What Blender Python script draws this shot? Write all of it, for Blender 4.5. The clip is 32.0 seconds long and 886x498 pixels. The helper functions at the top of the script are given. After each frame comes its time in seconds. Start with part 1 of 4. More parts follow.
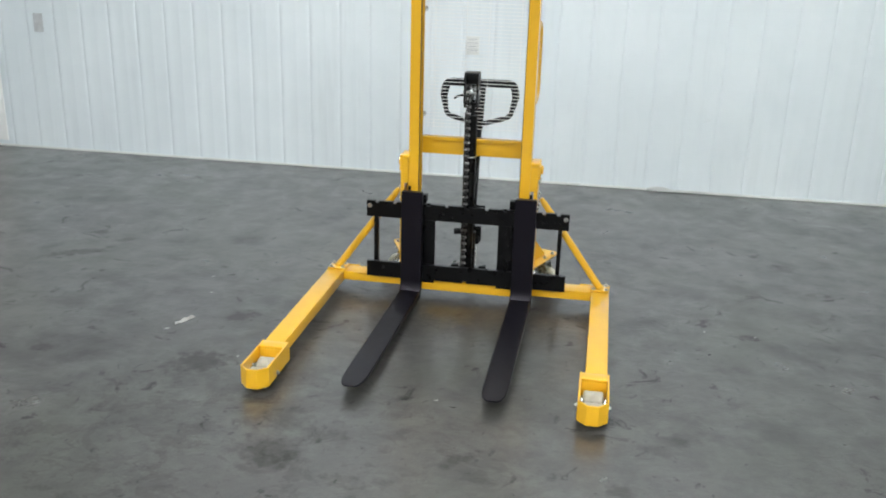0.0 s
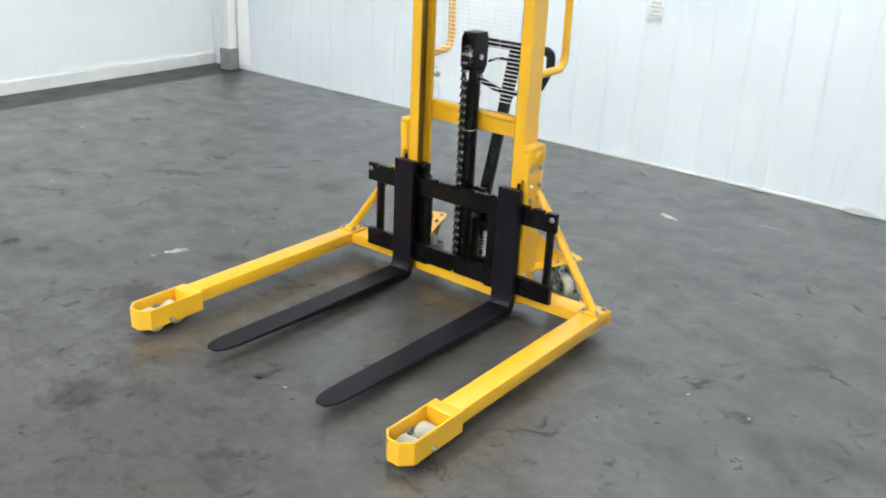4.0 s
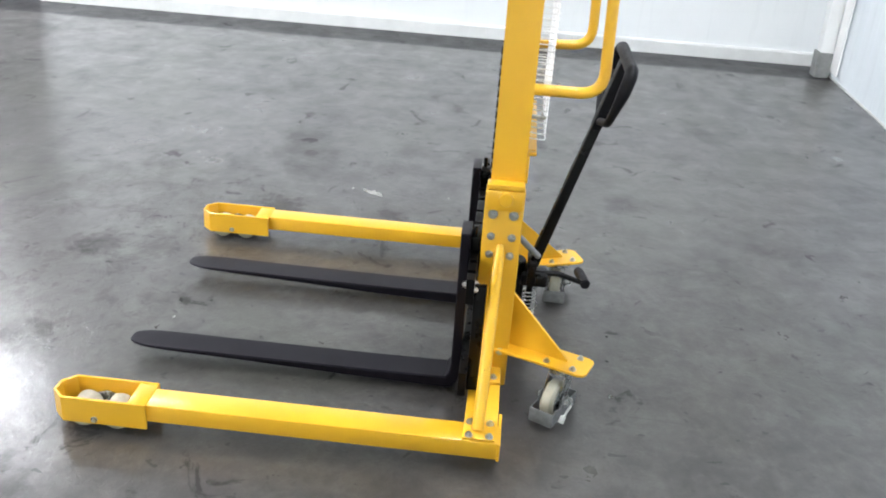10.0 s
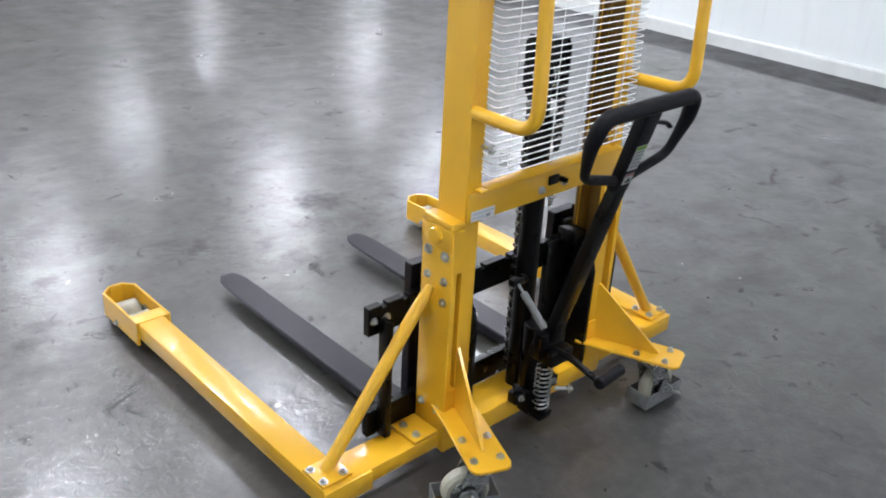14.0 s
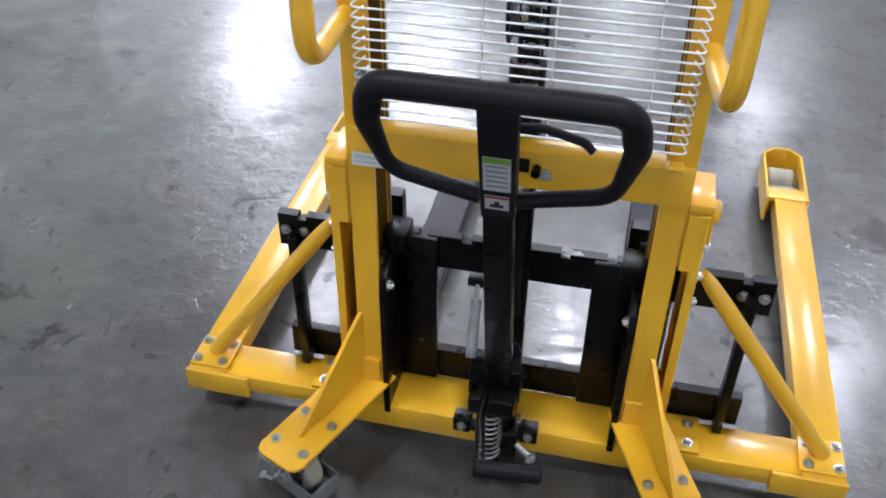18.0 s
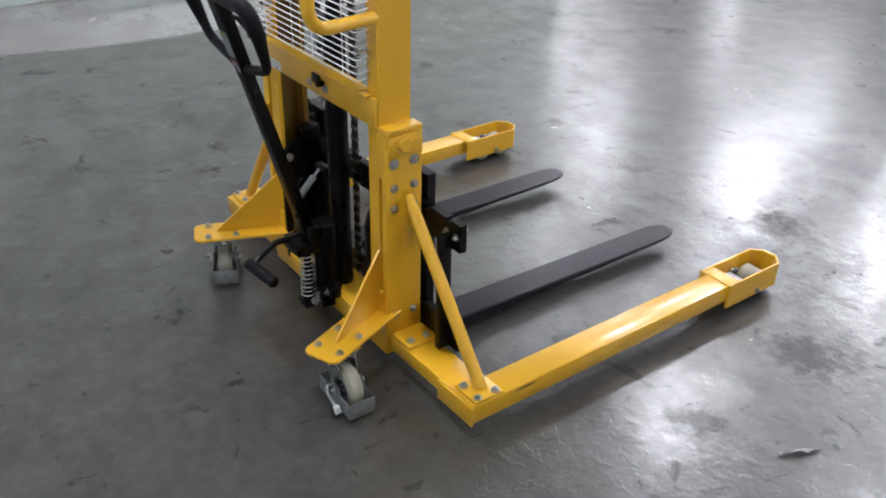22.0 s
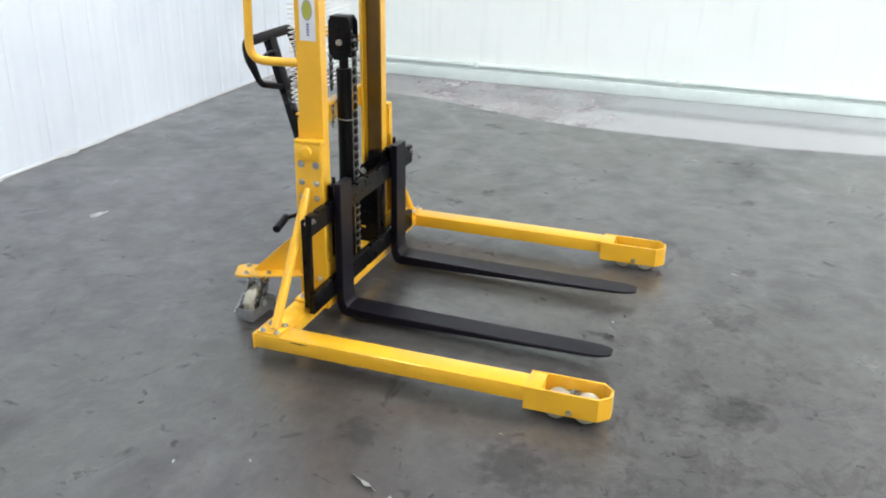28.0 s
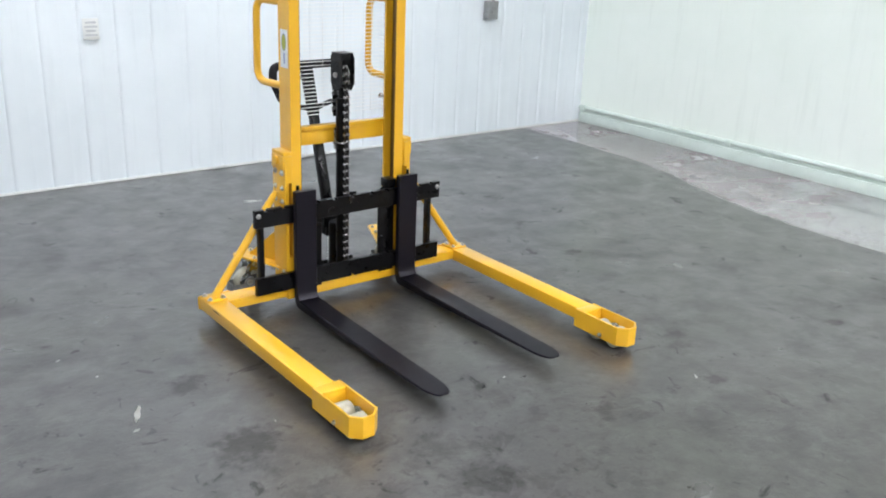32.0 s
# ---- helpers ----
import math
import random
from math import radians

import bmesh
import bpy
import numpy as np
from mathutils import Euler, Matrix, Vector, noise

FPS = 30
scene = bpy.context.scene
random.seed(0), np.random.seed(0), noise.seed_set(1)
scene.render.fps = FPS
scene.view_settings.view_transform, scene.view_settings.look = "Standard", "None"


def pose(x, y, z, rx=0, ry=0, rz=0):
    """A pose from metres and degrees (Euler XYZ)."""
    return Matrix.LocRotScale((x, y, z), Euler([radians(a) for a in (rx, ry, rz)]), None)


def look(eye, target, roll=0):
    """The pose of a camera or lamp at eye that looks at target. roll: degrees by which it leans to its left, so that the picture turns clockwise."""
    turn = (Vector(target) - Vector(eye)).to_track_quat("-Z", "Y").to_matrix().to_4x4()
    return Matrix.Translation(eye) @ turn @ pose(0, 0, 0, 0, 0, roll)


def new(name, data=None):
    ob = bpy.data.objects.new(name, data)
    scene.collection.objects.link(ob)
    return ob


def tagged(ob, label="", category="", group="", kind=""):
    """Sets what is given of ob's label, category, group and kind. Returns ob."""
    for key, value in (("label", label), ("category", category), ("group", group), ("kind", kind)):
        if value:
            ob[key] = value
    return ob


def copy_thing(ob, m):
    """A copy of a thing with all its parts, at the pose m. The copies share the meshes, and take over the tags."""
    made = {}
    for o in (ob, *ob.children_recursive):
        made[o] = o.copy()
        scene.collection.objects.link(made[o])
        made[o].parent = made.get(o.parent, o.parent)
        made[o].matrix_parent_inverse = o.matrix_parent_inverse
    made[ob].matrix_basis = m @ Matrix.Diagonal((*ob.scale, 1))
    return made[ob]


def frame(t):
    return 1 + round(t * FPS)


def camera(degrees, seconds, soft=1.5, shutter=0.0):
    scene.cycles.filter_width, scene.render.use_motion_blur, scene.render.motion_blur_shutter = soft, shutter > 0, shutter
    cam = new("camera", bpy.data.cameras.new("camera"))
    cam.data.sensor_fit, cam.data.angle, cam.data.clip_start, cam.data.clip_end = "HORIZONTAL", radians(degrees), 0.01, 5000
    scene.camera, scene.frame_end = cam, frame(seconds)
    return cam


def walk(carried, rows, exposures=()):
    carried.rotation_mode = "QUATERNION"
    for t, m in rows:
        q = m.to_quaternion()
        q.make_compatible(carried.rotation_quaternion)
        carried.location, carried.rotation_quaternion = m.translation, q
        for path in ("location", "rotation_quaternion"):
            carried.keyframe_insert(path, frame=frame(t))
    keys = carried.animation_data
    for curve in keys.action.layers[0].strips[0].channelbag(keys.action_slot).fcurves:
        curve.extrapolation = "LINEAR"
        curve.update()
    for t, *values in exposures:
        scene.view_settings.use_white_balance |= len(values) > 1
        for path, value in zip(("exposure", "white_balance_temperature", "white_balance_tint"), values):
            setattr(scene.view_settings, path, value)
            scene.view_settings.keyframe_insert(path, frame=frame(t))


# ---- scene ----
cam = camera(51.6, 32.0, 1.9)
PATH = [
    (0, (0.61, -4.269, 1.762), (0.295, -2.403, 1.115), 1.6),
    (0.5, (0.798, -4.054, 1.742), (0.368, -2.218, 1.075), 1.3),
    (1, (0.99, -3.887, 1.746), (0.44, -2.101, 1.034), 1.3),
    (1.5, (1.191, -3.761, 1.744), (0.602, -1.992, 1.019), 1.9),
    (2, (1.395, -3.645, 1.753), (0.742, -1.902, 1.021), 3.1),
    (2.5, (1.615, -3.516, 1.748), (0.92, -1.787, 1.023), 3.4),
    (3, (1.834, -3.37, 1.753), (1.077, -1.66, 1.042), 3.7),
    (3.5, (2.03, -3.205, 1.751), (1.064, -1.615, 1.016), 2.9),
    (4, (2.215, -2.999, 1.742), (1.099, -1.522, 0.984), 2.7),
    (4.5, (2.379, -2.767, 1.747), (1.111, -1.423, 0.982), 3.6),
    (6.5, (2.818, -1.696, 1.709), (1.213, -0.817, 0.903), 4.3),
    (7, (2.839, -1.417, 1.687), (1.160, -0.694, 0.878), 4.9),
    (7.5, (2.867, -1.136, 1.707), (1.140, -0.577, 0.869), 3.9),
    (8, (2.88, -0.881, 1.734), (1.124, -0.439, 0.884), 4.6),
    (8.5, (2.885, -0.628, 1.734), (1.098, -0.316, 0.890), 4.6),
    (9, (2.864, -0.397, 1.734), (1.064, -0.226, 0.879), 4.4),
    (9.5, (2.845, -0.168, 1.736), (1.045, -0.142, 0.869), 4.1),
    (10, (2.816, 0.069, 1.718), (1.019, -0.04, 0.845), 4.1),
    (10.5, (2.783, 0.325, 1.716), (1.010, 0.062, 0.836), 3.5),
    (11, (2.726, 0.582, 1.71), (0.98, 0.172, 0.825), 3.1),
    (11.5, (2.662, 0.791, 1.712), (0.941, 0.284, 0.829), 3.9),
    (12, (2.582, 1.047, 1.662), (0.909, 0.349, 0.817), 3.5),
    (12.5, (2.436, 1.219, 1.666), (0.837, 0.384, 0.803), 3.2),
    (12.6, (2.395, 1.279, 1.661), (0.822, 0.394, 0.798), 3.0),
    (13, (2.199, 1.426, 1.668), (0.739, 0.383, 0.784), 1.9),
    (13.5, (1.992, 1.529, 1.669), (0.646, 0.342, 0.786), 2.2),
    (15.5, (0.869, 1.636, 1.689), (0.178, 0.034, 0.712), 2.8),
    (16, (0.639, 1.606, 1.668), (0.233, -0.075, 0.664), 1.3),
    (16.5, (0.433, 1.563, 1.656), (0.212, -0.112, 0.586), 2.0),
    (17, (0.216, 1.518, 1.647), (0.21, -0.107, 0.48), 1.2),
    (17.5, (0.035, 1.498, 1.635), (0.219, -0.079, 0.42), 0.9),
    (18, (-0.167, 1.459, 1.626), (0.171, -0.077, 0.391), 0.6),
    (18.5, (-0.433, 1.459, 1.621), (-0.003, -0.096, 0.439), 1.2),
    (19, (-0.653, 1.459, 1.609), (-0.115, -0.075, 0.445), 3.0),
    (19.5, (-0.917, 1.437, 1.619), (-0.246, -0.017, 0.422), 1.9),
    (20, (-1.174, 1.435, 1.616), (-0.36, 0.043, 0.434), 1.8),
    (20.5, (-1.428, 1.411, 1.632), (-0.414, 0.091, 0.522), 1.9),
    (21, (-1.666, 1.405, 1.636), (-0.512, 0.146, 0.596), 3.0),
    (21.5, (-1.897, 1.369, 1.64), (-0.616, 0.22, 0.62), 2.2),
    (22, (-2.123, 1.306, 1.645), (-0.746, 0.264, 0.636), 1.4),
    (22.5, (-2.345, 1.22, 1.655), (-0.898, 0.231, 0.692), 1.9),
    (23, (-2.54, 1.072, 1.669), (-1.011, 0.195, 0.724), 2.2),
    (23.5, (-2.763, 0.902, 1.653), (-1.132, 0.202, 0.732), 1.5),
    (24, (-2.925, 0.687, 1.666), (-1.228, 0.165, 0.746), 0.8),
    (24.5, (-3.03, 0.452, 1.689), (-1.287, 0.08, 0.784), 0.5),
    (25, (-3.122, 0.173, 1.691), (-1.333, -0.038, 0.822), 0.6),
    (25.5, (-3.159, -0.087, 1.687), (-1.347, -0.157, 0.843), 1.3),
    (26, (-3.193, -0.362, 1.687), (-1.374, -0.277, 0.86), 1.1),
    (26.5, (-3.223, -0.649, 1.676), (-1.408, -0.421, 0.868), 0.3),
    (28.5, (-3.285, -1.775, 1.713), (-1.599, -1.015, 0.95), 1.2),
    (29, (-3.228, -2.056, 1.727), (-1.613, -1.139, 0.984), 1.0),
    (29.5, (-3.117, -2.321, 1.714), (-1.581, -1.263, 0.991), 0.5),
    (30, (-2.986, -2.589, 1.718), (-1.538, -1.41, 1.002), 0.8),
    (30.5, (-2.83, -2.843, 1.713), (-1.46, -1.566, 1.011), 0.5),
    (31, (-2.647, -3.091, 1.721), (-1.375, -1.696, 1.061), 0.2),
    (31.5, (-2.426, -3.3, 1.705), (-1.198, -1.854, 1.07), 1.2),
    (32, (-2.197, -3.477, 1.711), (-1.031, -1.995, 1.042), 2.3),
]
walk(cam, [(t, look(eye, target, roll)) for t, eye, target, roll in PATH],
     [(0, -0.18, 6400, 6), (1.5, 0.13, 6420, 6), (3, 0.09, 6400, 7), (4.5, 0.22, 6390, 7), (7, 0.31, 6340, 9), (9, 0.41, 6290, 11), (11, 0.27, 6250, 12), (13, 0.0, 6200, 12), (15.5, -0.24, 6000, 15),
      (17, -0.48, 5950, 15), (18, -0.22, 5950, 14), (19, -0.10, 6000, 13), (21, -0.46, 6150, 14), (23, -0.30, 6260, 14), (25, 0.21, 6300, 14), (29, 0.22, 6260, 13), (30.5, 0.12, 6260, 12), (32, 0.06, 6250, 11)])


# ---- world and lights ----
world = bpy.data.worlds.new("hall_air")
scene.world = world
world.use_nodes = True
world.node_tree.nodes["Background"].inputs[0].default_value = (0.85, 0.92, 1.0, 1)
world.node_tree.nodes["Background"].inputs[1].default_value = 0.02
LAMP_POWER = 170.0
LAMP_HEIGHT = 4.5


# ---- materials ----
def material(name):
    m = bpy.data.materials.new(name)
    m.use_nodes = True
    nt = m.node_tree
    return m, nt, nt.nodes["Principled BSDF"]


def node(nt, kind, **props):
    n = nt.nodes.new(kind)
    for key, value in props.items():
        n.inputs[key].default_value = value
    return n


def place(nt, scale=(1, 1, 1), world_space=False):
    if world_space:
        out = nt.nodes.new("ShaderNodeNewGeometry").outputs["Position"]
    else:
        out = nt.nodes.new("ShaderNodeTexCoord").outputs["Object"]
    mp = nt.nodes.new("ShaderNodeMapping")
    mp.inputs["Scale"].default_value = scale
    nt.links.new(out, mp.inputs["Vector"])
    return mp.outputs[0]


def noise_tex(nt, vec, scale, detail=4.0, rough=0.55, distortion=0.0):
    n = node(nt, "ShaderNodeTexNoise", Scale=scale, Detail=detail, Roughness=rough, Distortion=distortion)
    nt.links.new(vec, n.inputs["Vector"])
    return n.outputs[0]


def remap(nt, value, a, b, c=0.0, d=1.0, smooth=False):
    n = nt.nodes.new("ShaderNodeMapRange")
    if smooth:
        n.interpolation_type = "SMOOTHSTEP"
    nt.links.new(value, n.inputs[0])
    for i, v in enumerate((a, b, c, d)):
        n.inputs[i + 1].default_value = v
    return n.outputs[0]


def blend(nt, fac, a, b, mode="MIX"):
    n = nt.nodes.new("ShaderNodeMix")
    n.data_type, n.blend_type = "RGBA", mode
    for socket, value in ((n.inputs[0], fac), (n.inputs[6], a), (n.inputs[7], b)):
        if isinstance(value, (int, float)):
            socket.default_value = value
        elif isinstance(value, tuple):
            socket.default_value = (*value, 1)
        else:
            nt.links.new(value, socket)
    return n.outputs[2]


def maths(nt, op, a, b=0.0):
    n = nt.nodes.new("ShaderNodeMath")
    n.operation = op
    for socket, value in ((n.inputs[0], a), (n.inputs[1], b)):
        if isinstance(value, (int, float)):
            socket.default_value = value
        else:
            nt.links.new(value, socket)
    return n.outputs[0]


def bump(nt, height, strength, distance, bsdf):
    n = nt.nodes.new("ShaderNodeBump")
    n.inputs["Strength"].default_value, n.inputs["Distance"].default_value = strength, distance
    nt.links.new(height, n.inputs["Height"])
    nt.links.new(n.outputs[0], bsdf.inputs["Normal"])


def paint(name, colour, dark, rough=0.35, chips=(0.3, 0.3, 0.3), chip_edge=0.73, spec=0.5, vary=1.0):
    """Brushed-on or sprayed paint on steel with grime and a few chips."""
    m, nt, b = material(name)
    vec = place(nt)
    grime = remap(nt, noise_tex(nt, vec, 9.0, 6.0, 0.6), 0.42, 0.75, 0.0, 0.32)
    fleck = remap(nt, noise_tex(nt, vec, 55.0, 3.0, 0.6), chip_edge, chip_edge + 0.02)
    scuff = remap(nt, noise_tex(nt, place(nt, (6, 60, 60)), 3.0, 3.0, 0.6), 0.66, 0.74, 0.0, 0.35)
    c = blend(nt, grime, colour, dark)
    c = blend(nt, scuff, c, dark)
    c = blend(nt, fleck, c, chips)
    nt.links.new(c, b.inputs["Base Color"])
    nt.links.new(remap(nt, noise_tex(nt, vec, 25.0), 0.3, 0.7, rough - 0.07 * vary, rough + 0.12 * vary), b.inputs["Roughness"])
    b.inputs["Specular IOR Level"].default_value = spec
    bump(nt, noise_tex(nt, vec, 160.0, 2.0), 0.06, 0.002, b)
    return m


def metal(name, colour, rough, metallic=1.0):
    m, nt, b = material(name)
    vec = place(nt)
    c = blend(nt, remap(nt, noise_tex(nt, vec, 40.0, 5.0), 0.35, 0.7), colour, tuple(v * 0.55 for v in colour))
    nt.links.new(c, b.inputs["Base Color"])
    b.inputs["Metallic"].default_value = metallic
    nt.links.new(remap(nt, noise_tex(nt, vec, 60.0), 0.3, 0.7, rough - 0.08, rough + 0.15), b.inputs["Roughness"])
    return m


def plain(name, colour, rough=0.5, var=0.2, scale=20.0, spec=0.5):
    m, nt, b = material(name)
    vec = place(nt)
    c = blend(nt, remap(nt, noise_tex(nt, vec, scale, 5.0), 0.35, 0.72), colour, tuple(v * (1 - var) for v in colour))
    nt.links.new(c, b.inputs["Base Color"])
    nt.links.new(remap(nt, noise_tex(nt, vec, scale * 2), 0.3, 0.7, rough - 0.06, rough + 0.08), b.inputs["Roughness"])
    b.inputs["Specular IOR Level"].default_value = spec
    return m


YELLOW = paint("yellow_enamel", (0.80, 0.435, 0.018), (0.66, 0.345, 0.014), 0.30, (0.10, 0.07, 0.03), 0.765, 0.45, 0.25)
for socket, value in (("Coat Weight", 0.45), ("Coat Roughness", 0.16)):
    YELLOW.node_tree.nodes["Principled BSDF"].inputs[socket].default_value = value
YELLOW_GREASE = paint("greasy_yellow_track", (0.16, 0.085, 0.010), (0.035, 0.022, 0.008), 0.4, (0.05, 0.04, 0.03))
BLACK = paint("black_enamel", (0.0016, 0.0015, 0.0018), (0.0030, 0.0028, 0.0031), 0.30, (0.04, 0.036, 0.03), 0.78, 0.22)
FORK = paint("fork_black_enamel", (0.0046, 0.0040, 0.0064), (0.0066, 0.0058, 0.0090), 0.33, (0.05, 0.045, 0.04), 2.0, 0.24, 0.25)
FORK.node_tree.nodes["Principled BSDF"].inputs["Specular Tint"].default_value = (0.94, 0.88, 1.0, 1.0)
RUBBER = plain("black_grip_plastic", (0.0048, 0.0043, 0.0066), 0.48, 0.3, 40, 0.2)
STEEL = metal("zinc_plated_steel", (0.62, 0.62, 0.60), 0.30)
STEEL_DULL = metal("dull_zinc_sheet", (0.60, 0.62, 0.61), 0.22)
CHAIN_STEEL = metal("oiled_chain_steel", (0.05, 0.047, 0.045), 0.35)
PIN_STEEL = metal("worn_pin_steel", (0.33, 0.32, 0.31), 0.28)
NYLON = plain("cream_polyurethane", (0.44, 0.42, 0.33), 0.42, 0.3, 30)
WIRE = plain("white_coated_wire", (0.86, 0.86, 0.85), 0.4, 0.1, 60)
STICKER = plain("white_sticker_film", (0.72, 0.73, 0.73), 0.3, 0.06, 30)
GREY_INK = plain("grey_print", (0.30, 0.31, 0.34), 0.4)
FADED_INK = plain("faded_grey_print", (0.58, 0.59, 0.61), 0.5)
BLUE_INK = plain("blue_print", (0.13, 0.16, 0.36), 0.4)
GREEN_INK = plain("green_print", (0.30, 0.52, 0.06), 0.4)
OLIVE_INK = plain("yellow_green_print", (0.42, 0.44, 0.05), 0.4)
RED_INK = plain("red_print", (0.55, 0.04, 0.05), 0.4)
BLACK_INK = plain("black_print", (0.02, 0.02, 0.02), 0.4)


# single dark stains: x, y, two radii, turn and depth
STAINS = [(-2.25, 0.24, 0.17, 0.05, 35, 0.8), (-2.75, -0.24, 0.11, 0.04, 20, 0.6), (-2.95, -0.40, 0.06, 0.04, 0, 0.6), (-2.32, 0.60, 0.06, 0.03, 30, 0.7),
          (-0.46, -1.54, 0.11, 0.10, 0, 0.75), (-1.01, -0.93, 0.13, 0.11, 30, 0.8), (-1.02, -0.42, 0.09, 0.06, 40, 0.7), (-0.08, -1.05, 0.04, 0.022, 30, 0.9),
          (0.95, -1.20, 0.13, 0.05, 45, 0.55), (0.20, -1.46, 0.10, 0.03, 40, 0.6), (1.76, -1.48, 0.05, 0.04, 0, 0.8), (0.78, -1.53, 0.04, 0.05, 0, 0.7),
          (-2.12, 0.50, 0.06, 0.04, 30, 0.6), (-1.74, -0.94, 0.07, 0.04, 0, 0.6)]


def oval(nt, pos, x, y, rx, ry, turn):
    """How far a place lies from a stain's middle, in the stain's own radii."""
    mp = nt.nodes.new("ShaderNodeMapping")
    mp.vector_type = "TEXTURE"
    mp.inputs["Location"].default_value = (x, y, 0)
    mp.inputs["Rotation"].default_value = (0, 0, radians(turn))
    mp.inputs["Scale"].default_value = (rx, ry, 1)
    nt.links.new(pos, mp.inputs["Vector"])
    n = nt.nodes.new("ShaderNodeVectorMath")
    n.operation = "LENGTH"
    nt.links.new(mp.outputs[0], n.inputs[0])
    return n.outputs["Value"]


FLOOR_DARK, FLOOR_LIGHT = (0.051, 0.0480, 0.0450), (0.0805, 0.0763, 0.0712)
FLOOR_BROWN, FLOOR_STAIN, FLOOR_PALE = (0.062, 0.0580, 0.053), (0.026, 0.025, 0.0240), (0.108, 0.1065, 0.099)
FLOOR_ROUGH = (0.36, 0.28, 0.17)
FLOOR_BUMP = 0.17


def concrete():
    """Sealed and worn warehouse concrete, with a darker strip along one wall and a pale one along the other."""
    m, nt, b = material("sealed_concrete")
    pos = place(nt, world_space=True)
    broad = noise_tex(nt, pos, 0.6, 4.0, 0.55, 0.3)
    cloud = noise_tex(nt, pos, 1.7, 5.0, 0.55, 0.4)
    mottle = noise_tex(nt, pos, 6.0, 6.0, 0.60, 0.3)
    fine = noise_tex(nt, pos, 24.0, 4.0, 0.60, 0.2)
    grain = noise_tex(nt, pos, 110.0, 3.0, 0.7)
    c = blend(nt, remap(nt, cloud, 0.38, 0.62), FLOOR_DARK, FLOOR_LIGHT)
    c = blend(nt, remap(nt, broad, 0.40, 0.64, 0.0, 0.65), c, FLOOR_BROWN)
    c = blend(nt, remap(nt, mottle, 0.47, 0.66, 0.0, 0.50), c, FLOOR_STAIN)
    c = blend(nt, remap(nt, mottle, 0.46, 0.28, 0.0, 0.55), c, FLOOR_PALE)
    c = blend(nt, remap(nt, fine, 0.46, 0.68, 0.0, 0.42), c, FLOOR_STAIN)
    c = blend(nt, remap(nt, fine, 0.46, 0.30, 0.0, 0.30), c, FLOOR_PALE)
    # faint greenish and pinkish drifts of the sealer
    tint = noise_tex(nt, pos, 1.1, 3.0, 0.5, 0.6)
    c = blend(nt, remap(nt, tint, 0.50, 0.66, 0.0, 0.45), c, (0.064, 0.066, 0.052))
    c = blend(nt, remap(nt, tint, 0.46, 0.32, 0.0, 0.40), c, (0.070, 0.0625, 0.0635))
    c = blend(nt, remap(nt, grain, 0.45, 0.75, 0.0, 0.30), c, FLOOR_STAIN)
    # trowel swirls, tyre scuffs, oil stains, drips and pale specks
    swirl = noise_tex(nt, place(nt, (1.0, 1.6, 1.0), True), 3.0, 6.0, 0.60, 1.0)
    c = blend(nt, remap(nt, swirl, 0.52, 0.80, 0.0, 0.30), c, FLOOR_PALE)
    warp = noise_tex(nt, pos, 17.0, 5.0, 0.6)
    stains = noise_tex(nt, place(nt, (1.0, 1.5, 1.0), True), 1.7, 6.0, 0.60, 0.4)
    stain = remap(nt, stains, 0.54, 0.70, 0.0, 0.80, True)
    c = blend(nt, stain, c, (0.034, 0.032, 0.032))
    spots = noise_tex(nt, place(nt, (1.0, 1.25, 1.0), True), 4.6, 6.0, 0.65, 0.9)
    spot = remap(nt, spots, 0.62, 0.68, 0.0, 0.85)
    c = blend(nt, spot, c, (0.027, 0.025, 0.025))
    for x, y, rx, ry, turn, depth in STAINS:
        blot = maths(nt, "MULTIPLY", remap(nt, maths(nt, "SUBTRACT", oval(nt, pos, x, y, rx, ry, turn), maths(nt, "MULTIPLY", maths(nt, "SUBTRACT", warp, 0.5), 3.2)), 1.25, 0.55), depth)
        spot = maths(nt, "MAXIMUM", spot, blot)
        c = blend(nt, maths(nt, "MULTIPLY", blot, 0.6), c, (0.028, 0.026, 0.026))
    drips = noise_tex(nt, place(nt, (1.6, 1.0, 1.0), True), 13.0, 2.0, 0.5, 0.6)
    c = blend(nt, remap(nt, drips, 0.685, 0.715, 0.0, 0.75), c, (0.011, 0.011, 0.011))
    pale = noise_tex(nt, pos, 30.0, 2.0, 0.5)
    c = blend(nt, remap(nt, pale, 0.765, 0.80, 0.0, 0.35), c, (0.26, 0.25, 0.24))
    # hairline scuffs in two directions
    lines = noise_tex(nt, place(nt, (0.9, 22.0, 1.0), True), 2.1, 3.0, 0.5, 0.35)
    lines_b = noise_tex(nt, place(nt, (19.0, 1.3, 1.0), True), 1.8, 3.0, 0.5, 0.5)
    c = blend(nt, remap(nt, lines, 0.70, 0.76, 0.0, 0.30), c, FLOOR_STAIN)
    c = blend(nt, remap(nt, lines_b, 0.71, 0.77, 0.0, 0.30), c, FLOOR_STAIN)
    # the darker and the pale strip along the side walls
    sep = nt.nodes.new("ShaderNodeSeparateXYZ")
    nt.links.new(pos, sep.inputs[0])
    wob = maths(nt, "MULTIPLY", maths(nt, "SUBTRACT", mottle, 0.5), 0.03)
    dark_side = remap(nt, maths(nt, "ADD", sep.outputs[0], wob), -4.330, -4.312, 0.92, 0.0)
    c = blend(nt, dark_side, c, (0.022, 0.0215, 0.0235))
    wob2 = maths(nt, "MULTIPLY", maths(nt, "SUBTRACT", noise_tex(nt, pos, 1.6, 5.0, 0.55), 0.5), 0.09)
